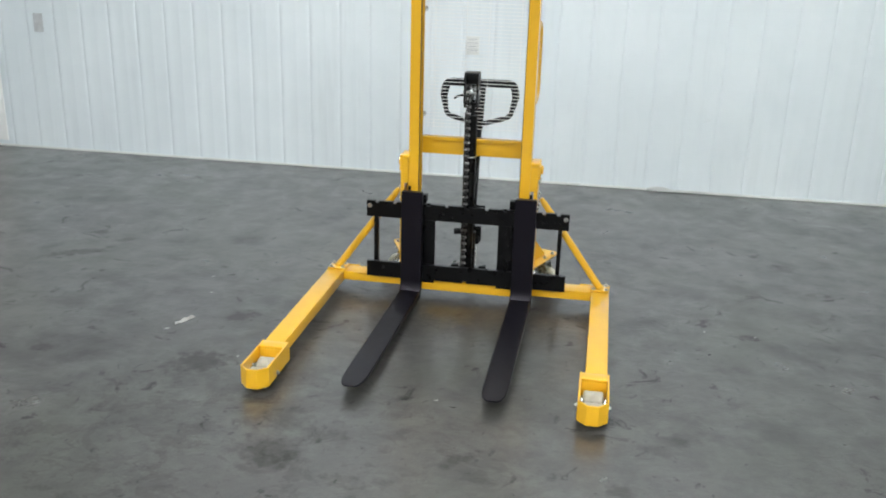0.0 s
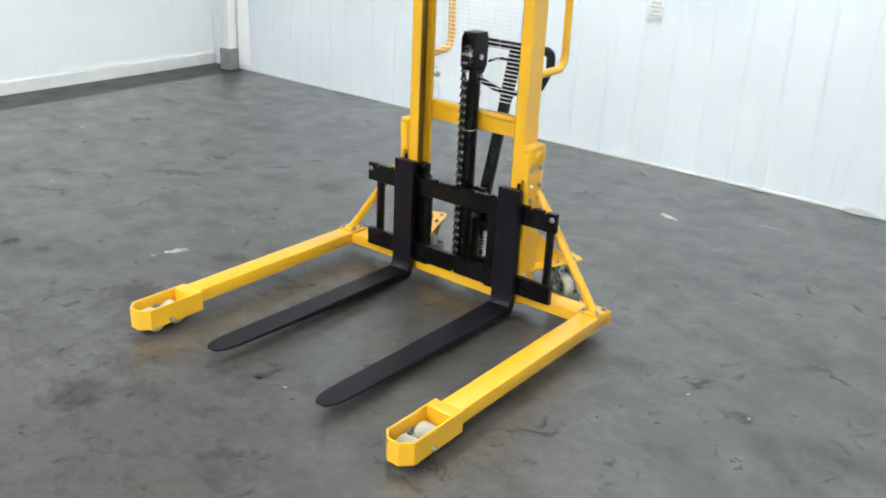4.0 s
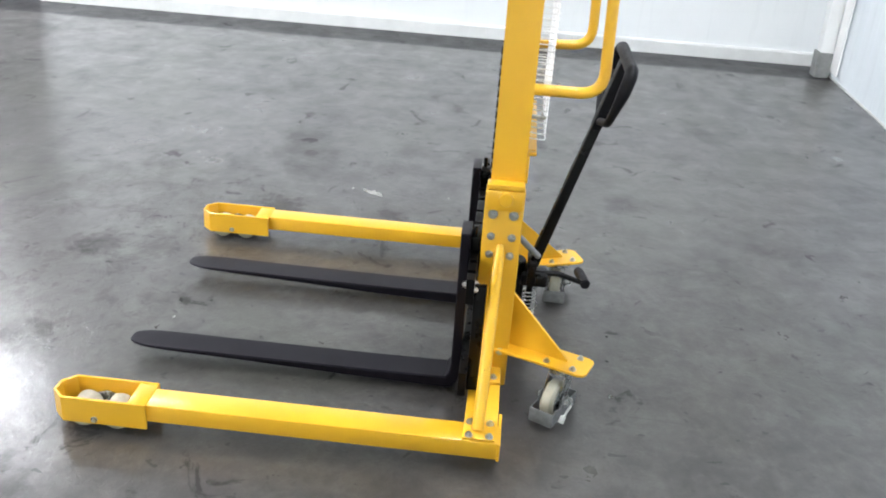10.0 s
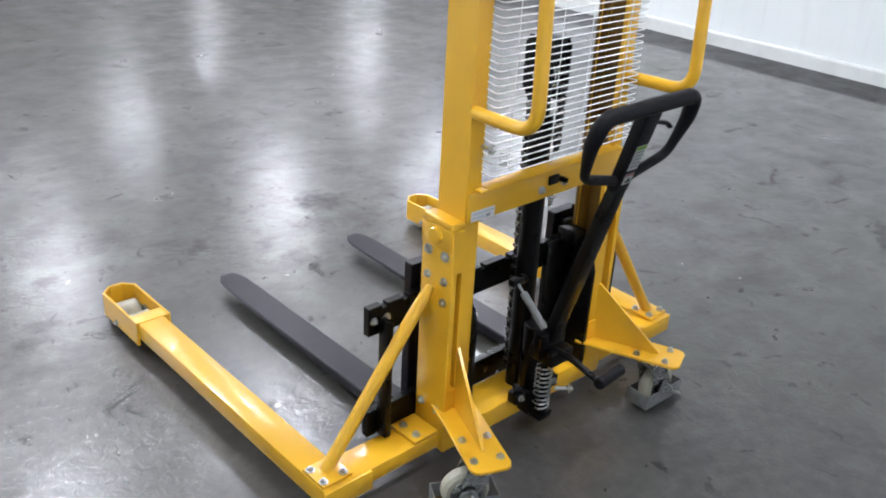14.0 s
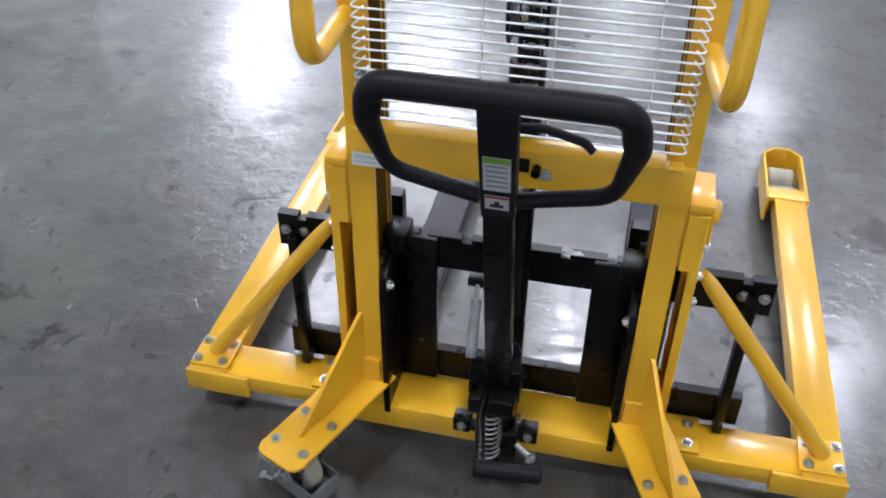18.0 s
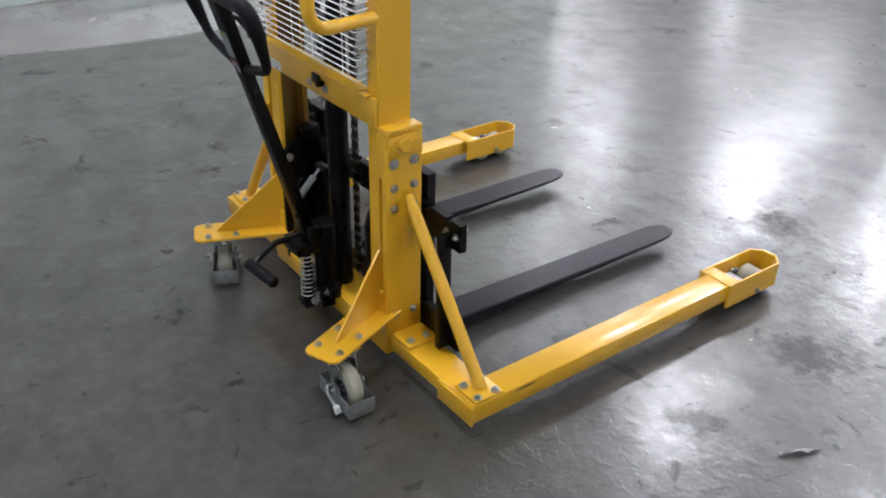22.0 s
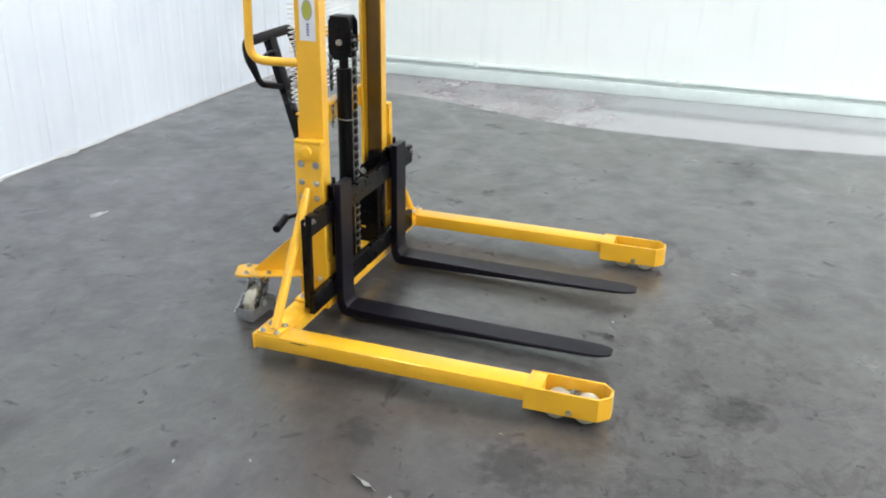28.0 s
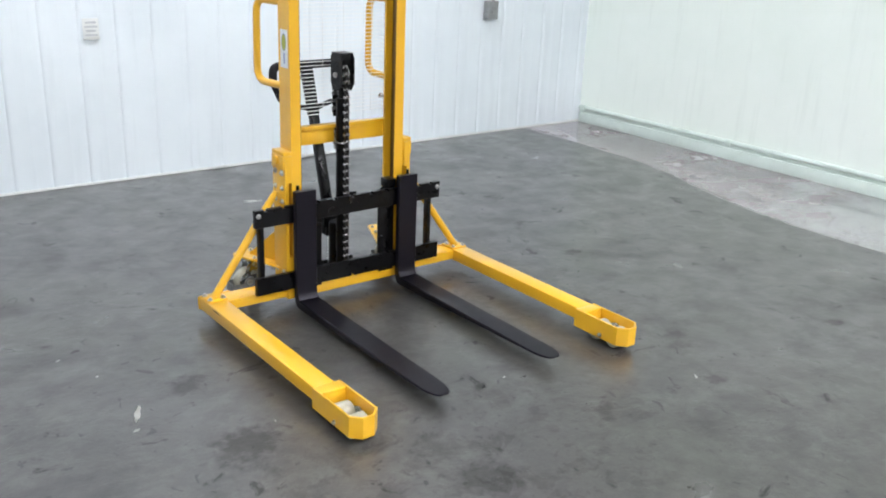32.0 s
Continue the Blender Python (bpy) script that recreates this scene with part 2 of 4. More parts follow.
    # its edge steps in towards the hall
    wob2 = maths(nt, "ADD", wob2, remap(nt, sep.outputs[1], 1.4, -0.5, 0.0, 0.44, True))
    wob2 = maths(nt, "SUBTRACT", wob2, remap(nt, sep.outputs[1], -1.5, -4.0, 0.0, 0.36, True))
    pale_side = remap(nt, maths(nt, "ADD", sep.outputs[0], wob2), 3.37, 3.43, 0.0, 0.97, True)
    pale_side = maths(nt, "MULTIPLY", pale_side, remap(nt, sep.outputs[1], -5.3, -5.0))
    strip = blend(nt, remap(nt, cloud, 0.35, 0.65), (0.285, 0.236, 0.248), (0.20, 0.163, 0.170))
    # a stretch of the pale strip is polished to a shine, with a ragged end
    shiny = remap(nt, maths(nt, "ADD", sep.outputs[1], maths(nt, "MULTIPLY", maths(nt, "SUBTRACT", stains, 0.5), 3.0)), 0.1, -0.5)
    shiny = maths(nt, "MULTIPLY", shiny, pale_side)
    # its whiter colour stands in for the bright wall's reflection
    strip = blend(nt, shiny, strip, (0.26, 0.245, 0.25))
    c = blend(nt, pale_side, c, strip)
    # worn sealer: a broad sheen, with a glossier skin that is broken by stains
    gloss = remap(nt, cloud, 0.3, 0.7, FLOOR_ROUGH[0], FLOOR_ROUGH[1])
    gloss = maths(nt, "ADD", gloss, remap(nt, mottle, 0.35, 0.75, -0.03, 0.10))
    gloss = maths(nt, "ADD", gloss, maths(nt, "MULTIPLY", maths(nt, "ADD", stain, spot), 0.10))
    gloss = maths(nt, "SUBTRACT", gloss, maths(nt, "ADD", maths(nt, "MULTIPLY", pale_side, 0.14), maths(nt, "MULTIPLY", shiny, 0.14)))
    nt.links.new(gloss, b.inputs["Roughness"])
    skin = remap(nt, fine, 0.70, 0.36, 0.30, 0.70)
    skin = maths(nt, "MULTIPLY", skin, remap(nt, maths(nt, "ADD", stain, spot), 0.0, 0.9, 1.0, 0.25))
    # matte ragged flakes where the sealer has worn off, most of them where the forks come down
    area = remap(nt, maths(nt, "ADD", oval(nt, pos, -0.55, -1.55, 0.95, 0.52, 12), maths(nt, "MULTIPLY", maths(nt, "SUBTRACT", broad, 0.5), 1.6)), 1.5, 0.6, 0.16, 0.85, True)
    worn = remap(nt, noise_tex(nt, place(nt, (1.0, 1.2, 1.0), True), 4.2, 9.0, 0.72, 0.7), 0.53, 0.56)
    flaked = remap(nt, noise_tex(nt, place(nt, (1.0, 1.3, 1.0), True), 13.0, 7.0, 0.68, 0.8), 0.565, 0.605)
    worn, flaked = maths(nt, "MULTIPLY", worn, area), maths(nt, "MULTIPLY", flaked, area)
    skin = maths(nt, "MULTIPLY", skin, remap(nt, worn, 0.0, 1.0, 1.0, 0.42))
    skin = maths(nt, "MULTIPLY", skin, remap(nt, flaked, 0.0, 1.0, 1.0, 0.30))
    skin = maths(nt, "MAXIMUM", skin, maths(nt, "MULTIPLY", maths(nt, "ADD", maths(nt, "MULTIPLY", pale_side, 0.6), maths(nt, "MULTIPLY", shiny, 0.4)), remap(nt, flaked, 0.0, 1.0, 1.0, 0.5)))
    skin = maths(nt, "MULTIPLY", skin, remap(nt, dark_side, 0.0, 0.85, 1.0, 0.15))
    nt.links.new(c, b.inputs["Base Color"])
    nt.links.new(skin, b.inputs["Coat Weight"])
    level = remap(nt, maths(nt, "MULTIPLY", maths(nt, "ADD", worn, flaked), remap(nt, pale_side, 0.0, 0.9, 1.0, 0.0)), 0.0, 1.0, 0.52, 0.27)
    level = maths(nt, "MULTIPLY", level, remap(nt, dark_side, 0.0, 0.9, 1.0, 0.25))
    level = maths(nt, "MULTIPLY", level, remap(nt, spot, 0.0, 0.9, 1.0, 0.4))
    nt.links.new(maths(nt, "ADD", level, maths(nt, "MULTIPLY", shiny, 0.5)), b.inputs["Specular IOR Level"])
    b.inputs["Coat Roughness"].default_value = FLOOR_ROUGH[2]
    b.inputs["Coat IOR"].default_value = 1.5
    flakes = noise_tex(nt, pos, 22.0, 5.0, 0.62, 0.6)
    plates = remap(nt, noise_tex(nt, place(nt, (1.0, 1.25, 1.0), True), 13.0, 5.0, 0.62, 0.5), 0.50, 0.545)
    plates = maths(nt, "MULTIPLY", plates, remap(nt, noise_tex(nt, pos, 1.4, 3.0, 0.5), 0.42, 0.58))
    flakes = maths(nt, "ADD", flakes, maths(nt, "MULTIPLY", plates, 0.34))
    h = maths(nt, "ADD", maths(nt, "MULTIPLY", mottle, 0.9), maths(nt, "ADD", maths(nt, "MULTIPLY", flakes, 0.85), maths(nt, "MULTIPLY", grain, 0.02)))
    n = nt.nodes.new("ShaderNodeBump")
    n.inputs["Distance"].default_value = 0.010
    nt.links.new(remap(nt, pale_side, 0.0, 0.9, FLOOR_BUMP, FLOOR_BUMP * 0.25), n.inputs["Strength"])
    nt.links.new(h, n.inputs["Height"])
    nt.links.new(n.outputs[0], b.inputs["Normal"])
    nt.links.new(n.outputs[0], b.inputs["Coat Normal"])
    return m


def wall_paint(name, colour, shade, rough, streak=True):
    m, nt, b = material(name)
    pos = place(nt, world_space=True)
    c = blend(nt, remap(nt, noise_tex(nt, pos, 1.3, 6.0, 0.6), 0.35, 0.7), colour, shade)
    if streak:
        runs = noise_tex(nt, place(nt, (9, 9, 0.7), True), 1.6, 4.0, 0.6)
        c = blend(nt, remap(nt, runs, 0.55, 0.8, 0.0, 0.3), c, tuple(v * 0.8 for v in shade))
    smudge = noise_tex(nt, pos, 5.0, 6.0, 0.7, 0.5)
    c = blend(nt, remap(nt, smudge, 0.68, 0.8, 0.0, 0.22), c, (0.35, 0.34, 0.31))
    nt.links.new(c, b.inputs["Base Color"])
    nt.links.new(remap(nt, noise_tex(nt, pos, 6.0), 0.3, 0.7, rough - 0.06, rough + 0.1), b.inputs["Roughness"])
    bump(nt, noise_tex(nt, pos, 14.0, 3.0), 0.12, 0.004, b)
    return m


CONCRETE = concrete()
COLUMN = wall_paint("streaky_white_column", (0.92, 0.93, 0.92), (0.86, 0.87, 0.86), 0.5)
PANEL_WHITE = wall_paint("white_ribbed_sheet", (0.80, 0.845, 0.875), (0.735, 0.785, 0.82), 0.38)
SIDE_WHITE = wall_paint("white_painted_board", (0.88, 0.90, 0.90), (0.83, 0.86, 0.86), 0.45)
SIDE_GREEN = wall_paint("pale_green_board", (0.86, 0.91, 0.85), (0.81, 0.87, 0.80), 0.45)
FLASHING = plain("white_flashing_paint", (0.93, 0.93, 0.92), 0.35, 0.05, 4)
TRIM_WHITE = plain("white_trim_paint", (0.78, 0.79, 0.77), 0.4, 0.12, 6)
TRIM_GREEN = plain("pale_green_trim_paint", (0.70, 0.79, 0.73), 0.4, 0.12, 6)
CEILING = plain("white_steel_ceiling", (0.55, 0.55, 0.55), 0.7, 0.15, 2)
HALL = plain("far_hall_wall", (0.82, 0.82, 0.81), 0.6, 0.06, 1.5)
BOX_GREY = plain("grey_plastic_box", (0.27, 0.28, 0.28), 0.5)
POST_GREY = plain("grey_painted_steel", (0.27, 0.275, 0.27), 0.5, 0.3)
HOUSING = plain("lamp_housing_white", (0.7, 0.7, 0.7), 0.5)
PAPER = plain("white_paper_scrap", (0.66, 0.66, 0.63), 0.8, 0.2, 60)
PAPER_GREY = plain("soiled_paper_scrap", (0.34, 0.34, 0.32), 0.8, 0.2, 60)
GUARD_GREY = plain("dull_zinc_guard", (0.22, 0.225, 0.225), 0.42, 0.35, 40)
DIRT = plain("dark_debris", (0.02, 0.02, 0.02), 0.8)


def glow_material(power):
    m, nt, b = material("lamp_diffuser")
    b.inputs["Base Color"].default_value = (0.8, 0.8, 0.8, 1)
    b.inputs["Emission Color"].default_value = (0.97, 0.985, 1.0, 1)
    b.inputs["Emission Strength"].default_value = power
    return m


GLOW = glow_material(LAMP_POWER)


# ---- mesh helpers ----
def finish(bm, sharp=32):
    bm.normal_update()
    for f in bm.faces:
        f.smooth = True
    for e in bm.edges:
        if len(e.link_faces) == 2 and e.calc_face_angle(0) > radians(sharp):
            e.smooth = False


def mesh_of(name, bm, mat):
    finish(bm)
    data = bpy.data.meshes.new(name)
    bm.to_mesh(data)
    bm.free()
    data.materials.append(mat)
    return data


def part(name, bm, mat, parent, label=""):
    ob = new(name, mesh_of(name, bm, mat))
    ob.parent = parent
    if label:
        ob["label"] = label
    return ob


def thing(name, bm, mat, label, category, group="", kind=""):
    return tagged(new(name, mesh_of(name, bm, mat)), label, category, group, kind)


def empty(name, at, label, category, group="", kind=""):
    ob = new(name)
    ob.location = at
    return tagged(ob, label, category, group, kind)


def box(bm, x0, x1, y0, y1, z0, z1, bev=0.002, m=None):
    made = bmesh.ops.create_cube(bm, size=1, matrix=Matrix.Translation(((x0 + x1) / 2, (y0 + y1) / 2, (z0 + z1) / 2)) @ Matrix.Diagonal((abs(x1 - x0), abs(y1 - y0), abs(z1 - z0), 1)))["verts"]
    if bev:
        edges = list({e for v in made for e in v.link_edges})
        out = bmesh.ops.bevel(bm, geom=edges, offset=bev, segments=2, profile=0.5, affect="EDGES")
        made = out["verts"]
    if m is not None:
        bmesh.ops.transform(bm, matrix=m, verts=list(set(made)))
    return made


def prism(bm, pts, axis, a, b, bev=0.0015):
    """A flat outline, thick from a to b along an axis. Outline in the two other axes, in their order."""
    def put(p, h):
        q = list(p)
        q.insert(axis, h)
        return bm.verts.new(q)
    lo, hi = [put(p, a) for p in pts], [put(p, b) for p in pts]
    n = len(pts)
    faces = [bm.faces.new(lo), bm.faces.new(list(reversed(hi)))]
    faces += [bm.faces.new((lo[i], hi[i], hi[(i + 1) % n], lo[(i + 1) % n])) for i in range(n)]
    bmesh.ops.recalc_face_normals(bm, faces=faces)
    if bev:
        edges = list({e for f in faces[:2] for e in f.edges})
        bmesh.ops.bevel(bm, geom=edges, offset=bev, segments=1, profile=0.5, affect="EDGES")


def frame_of(d):
    d = d.normalized()
    side = d.cross(Vector((0, 0, 1)))
    if side.length < 1e-4:
        side = Vector((1, 0, 0))
    side.normalize()
    return side, side.cross(d).normalized()


def cyl(bm, p, q, r, seg=20, r2=None, bev=0.0):
    p, q = Vector(p), Vector(q)
    r2 = r if r2 is None else r2
    u, v = frame_of(q - p)
    d = (q - p).normalized()
    rows = [(p, r), (q, r2)] if not bev else [(p, r - bev), (p + d * bev, r), (q - d * bev, r2), (q, r2 - bev)]
    rings = [[bm.verts.new(c + (u * math.cos(2 * math.pi * i / seg) + v * math.sin(2 * math.pi * i / seg)) * rr) for i in range(seg)] for c, rr in rows]
    faces = [bm.faces.new((a[i], a[(i + 1) % seg], b[(i + 1) % seg], b[i])) for a, b in zip(rings, rings[1:]) for i in range(seg)]
    faces += [bm.faces.new(rings[0]), bm.faces.new(list(reversed(rings[-1])))]
    bmesh.ops.recalc_face_normals(bm, faces=faces)


def fillet(pts, r, n=6, closed=False):
    pts = [Vector(p) for p in pts]
    out = []
    count = len(pts)
    for i, p in enumerate(pts):
        if not closed and i in (0, count - 1):
            out.append(p)
            continue
        a, b = pts[i - 1] - p, pts[(i + 1) % count] - p
        reach = min(r / max(math.tan(a.angle(b) / 2), 1e-3), a.length * 0.48, b.length * 0.48)
        s, e = p + a.normalized() * reach, p + b.normalized() * reach
        for k in range(n + 1):
            t = k / n
            out.append(s.lerp(p, t).lerp(p.lerp(e, t), t))
    return out


def tube(bm, pts, r, seg=12, closed=False, radii=None, flat=1.0):
    pts = [Vector(p) for p in pts]
    n = len(pts)
    rings, u = [], None
    for i, p in enumerate(pts):
        a = pts[i - 1] if (i or closed) else p
        b = pts[(i + 1) % n] if (i < n - 1 or closed) else p
        d = (b - a).normalized()
        u = frame_of(d)[0] if u is None else (u - d * u.dot(d)).normalized()
        v = d.cross(u)
        rr = radii[i] if radii else r
        rings.append([bm.verts.new(p + (u * math.cos(2 * math.pi * k / seg) + v * math.sin(2 * math.pi * k / seg) * flat) * rr) for k in range(seg)])
    pairs = list(zip(rings, rings[1:])) + ([(rings[-1], rings[0])] if closed else [])
    faces = []
    for a, b in pairs:
        off = 0
        if closed and b is rings[0]:
            off = min(range(seg), key=lambda o: (a[0].co - b[o].co).length)
        faces += [bm.faces.new((a[k], a[(k + 1) % seg], b[(k + 1 + off) % seg], b[(k + off) % seg])) for k in range(seg)]
    if not closed:
        faces += [bm.faces.new(list(reversed(rings[0]))), bm.faces.new(rings[-1])]
    bmesh.ops.recalc_face_normals(bm, faces=faces)


def hexhead(bm, at, d, r=0.0085, h=0.007):
    """A bolt head with its washer, standing on a face."""
    at, d = Vector(at), Vector(d).normalized()
    cyl(bm, at, at + d * 0.002, r * 1.45, 16)
    cyl(bm, at + d * 0.002, at + d * (0.002 + h), r, 6, r * 0.93)
    cyl(bm, at + d * (0.002 + h), at + d * (0.005 + h), r * 0.5, 10)


HEADS = {}


def bolt(parent, at, d, r=0.0085, name="bolt"):
    key = (round(r, 4), tuple(round(c, 3) for c in Vector(d).normalized()))
    if key not in HEADS:
        bm = bmesh.new()
        hexhead(bm, (0, 0, 0), d, r)
        HEADS[key] = mesh_of("bolt", bm, STEEL)
    ob = new(name, HEADS[key])
    ob.location = at
    ob.parent = parent
    return ob


# ---- the setting ----
BACK, WEST, EAST = 2.535, -4.778, 4.11
FAR, WIDE, TOP = -24.0, 15.0, 5.2

bm = bmesh.new()
bmesh.ops.create_grid(bm, x_segments=8, y_segments=8, size=0.5, matrix=Matrix.Translation((0, -10.5, 0)) @ Matrix.Diagonal((32, 30, 1, 1)))
floor = thing("floor", bm, CONCRETE, "grey sealed concrete floor with stains and a soft shine", "floor", kind="structure")

# ceiling out of view, added to close the hall and bounce its light
bm = bmesh.new()
box(bm, -16, 16, -25, 3.6, TOP, TOP + 0.2, 0)
for i in range(8):
    box(bm, -15, 15, -22.5 + i * 3.2, -22.35 + i * 3.2, TOP - 0.28, TOP, 0)
thing("ceiling", bm, CEILING, "unseen white ceiling with cross beams, added to close the hall", "ceiling", kind="structure")

# hall walls out of view, added white so the floor mirrors a bright hall
for nm, dims, lab in (("wall_hall_far", (-15.2, 15.2, FAR - 0.2, FAR), "unseen plain white wall, added to close the far end of the hall"),
                      ("wall_hall_west", (-15.2, -15.0, FAR, -3.8), "unseen plain white side wall, added to close the hall"),
                      ("wall_hall_east", (15.0, 15.2, FAR, -4.6), "unseen plain white side wall, added to close the hall"),
                      ("wall_return_west", (-15.0, WEST - 0.15, -3.95, -3.8), "unseen plain white return wall, added to close the hall"),
                      ("wall_return_east", (EAST + 0.15, 15.0, -4.75, -4.6), "unseen plain white return wall, added to close the hall")):
    bm = bmesh.new()
    box(bm, *dims, 0, TOP, 0)
    thing(nm, bm, HALL, lab, "wall", kind="structure")

# side wall in the west, with its skirting
bm = bmesh.new()
box(bm, WEST - 0.15, WEST, -3.95, BACK + 0.15, 0, TOP, 0)
thing("wall_west", bm, SIDE_WHITE, "bright white painted flat wall", "wall", kind="structure")
bm = bmesh.new()
prism(bm, [(WEST + 0.001, 0.0), (WEST + 0.028, 0.0), (WEST + 0.026, 0.092), (WEST + 0.018, 0.104), (WEST + 0.001, 0.106)], 1, -3.95, BACK - 0.014, 0)
thing("baseboard_west", bm, TRIM_WHITE, "white skirting board with a shadowed upper lip", "baseboard", kind="structure")

# side wall in the east, with its two-rail skirting
AT_EAST = Matrix.Translation((EAST, BACK, 0))
bm = bmesh.new()
box(bm, 0, 0.15, -7.28, 0.3, 0, TOP, 0)
bmesh.ops.transform(bm, matrix=AT_EAST, verts=bm.verts)
thing("wall_east", bm, SIDE_GREEN, "pale green-white flat wall with faint smudges", "wall", kind="structure")
bm = bmesh.new()
box(bm, -0.030, -0.001, -7.28, -0.02, 0.0, 0.092, 0.004)
box(bm, -0.016, -0.001, -7.28, -0.02, 0.092, 0.118, 0.002)
bmesh.ops.transform(bm, matrix=AT_EAST, verts=bm.verts)
base_east = thing("baseboard_east", bm, TRIM_GREEN, "pale green skirting with a rounded upper rail", "baseboard", kind="structure")
bm = bmesh.new()
cyl(bm, (-0.020, -7.28, 0.137), (-0.020, -0.02, 0.137), 0.019, 14)
bmesh.ops.transform(bm, matrix=AT_EAST, verts=bm.verts)
part("rail", bm, TRIM_GREEN, base_east, "rounded pale green rail along the skirting")
for y in (-0.10, -1.72, -3.4, -5.1):
    bm = bmesh.new()
    box(bm, -0.046, -0.030, y, y + 0.05, 0.11, 0.165, 0.004)
    bmesh.ops.transform(bm, matrix=AT_EAST, verts=bm.verts)
    part("clip", bm, TRIM_GREEN, base_east)

# ribbed sheet wall at the back: one sheet between two ribs each
RIB, RIB_ZERO = 0.2347, 0.737
bm = bmesh.new()
box(bm, WEST - 0.15, EAST + 0.3, BACK + 0.012, BACK + 0.16, 0, TOP, 0)
wall_back = thing("wall_back", bm, PANEL_WHITE, "white ribbed sheet-metal wall with faint stains", "wall", kind="structure")
bm = bmesh.new()
prof = [(0.0, 0.0052), (0.006, 0.0016), (0.014, -0.0016), (0.028, -0.0026), (0.048, 0.0005), (0.116, 0.0005), (0.124, -0.0004), (0.132, -0.0004), (0.140, 0.0005),
        (RIB - 0.026, 0.0), (RIB - 0.008, 0.0014), (RIB - 0.0008, 0.0052)]
lo = [bm.verts.new((x, y, 0.015)) for x, y in prof]
hi = [bm.verts.new((x, y, TOP - 0.01)) for x, y in prof]
for i in range(len(prof) - 1):
    bm.faces.new((lo[i], lo[i + 1], hi[i + 1], hi[i]))
bm.faces.new(lo), bm.faces.new(list(reversed(hi)))
bmesh.ops.recalc_face_normals(bm, faces=bm.faces)
sheet = mesh_of("panel", bm, PANEL_WHITE)
first = math.ceil((WEST - RIB_ZERO) / RIB)
for k in range(first, int((EAST - RIB_ZERO) / RIB) + 1):
    ob = new("panel", sheet)
    ob.parent = wall_back
    ob.location = (RIB_ZERO + k * RIB, BACK + random.uniform(-0.001, 0.001), 0)
bm = bmesh.new()
box(bm, WEST, EAST, BACK - 0.006, BACK + 0.010, 0, 0.016, 0.002)
thing("trim_back", bm, TRIM_WHITE, "thin white sill strip under the ribbed wall", "trim", kind="structure")
# the bent lower edge of one sheet
for x0, x1, out, rise in ((0.99, 1.17, 0.050, 0.034), (1.15, 1.46, 0.034, 0.018), (0.40, 0.54, 0.040, 0.016)):
    bm = bmesh.new()
    rows = []
    for i in range(9):
        x = x0 + (x1 - x0) * i / 8
        w = math.sin(math.pi * i / 8) ** 0.6
        rows.append([bm.verts.new((x, BACK - 0.016 - out * w * f, rise * (1 - f) * (0.4 + 0.6 * w) + 0.004 + 0.010 * w * (f ** 2))) for f in (0, 0.3, 0.6, 0.85, 1.0)])
    for a, b in zip(rows, rows[1:]):
        for j in range(4):
            bm.faces.new((a[j], b[j], b[j + 1], a[j + 1]))
    bmesh.ops.solidify(bm, geom=bm.faces[:], thickness=0.002)
    part("torn_edge", bm, TRIM_WHITE, wall_back, "bent torn lower edge of the wall sheet")

# small things on the back wall
tag = empty("wall_label", (-0.358, BACK - 0.012, 1.005), "small faded label with pale grey lines on the ribbed wall", "label")
bm = bmesh.new()
box(bm, -0.050, 0.050, -0.003, 0.0, -0.065, 0.065, 0.001)
part("sheet", bm, TRIM_WHITE, tag)
for j, wd in enumerate((0.034, 0.040, 0.030, 0.038)):
    bm = bmesh.new()
    box(bm, -wd, wd, -0.0042, -0.0031, 0.034 - j * 0.026, 0.046 - j * 0.026, 0)
    part("print_bar", bm, FADED_INK, tag)
bm = bmesh.new()
box(bm, -0.040, 0.040, -0.004, 0.0, -0.072, 0.072, 0.002)
tag = thing("wall_plate", bm, FADED_INK, "small plain grey plate on the ribbed wall", "plate")
tag.location = (-3.845, BACK - 0.012, 1.025)
sw = empty("switch_box", (2.90, BACK - 0.016, 1.05), "grey electrical switch box with a conduit on the ribbed wall", "switch")
bm = bmesh.new()
box(bm, -0.055, 0.055, -0.065, 0.0, -0.075, 0.075, 0.006)
part("body", bm, BOX_GREY, sw)
bm = bmesh.new()
box(bm, -0.02, 0.02, -0.078, -0.065, -0.03, 0.03, 0.004)
part("toggle", bm, POST_GREY, sw)
bm = bmesh.new()
cyl(bm, (0.02, -0.03, 0.075), (0.02, -0.03, 2.4), 0.011, 12)
part("conduit", bm, BOX_GREY, sw)
# boxed column in the wall corner: grey foot, streaky shaft, bright flashing over its front
column = empty("corner_column", (WEST, BACK, 0), "slim wall-corner column with a grey foot and white flashing", "column", kind="structure")
bm = bmesh.new()
prism(bm, [(0.262, -0.135), (0.380, -0.135), (0.390, -0.126), (0.390, -0.026), (0.262, -0.026)], 2, 0.0, 0.190, 0.003)
part("foot", bm, POST_GREY, column, "grey painted steel foot")
bm = bmesh.new()
box(bm, 0.270, 0.382, -0.122, -0.024, 0.191, TOP, 0.004)
part("shaft", bm, COLUMN, column, "white shaft with grey streaks")
bm = bmesh.new()
prism(bm, [(0.394, -0.026), (0.540, -0.022), (0.544, -0.013), (0.394, -0.014)], 2, 0.055, TOP - 0.02, 0.001)
part("flashing", bm, FLASHING, column, "smooth bright white flashing sheet")

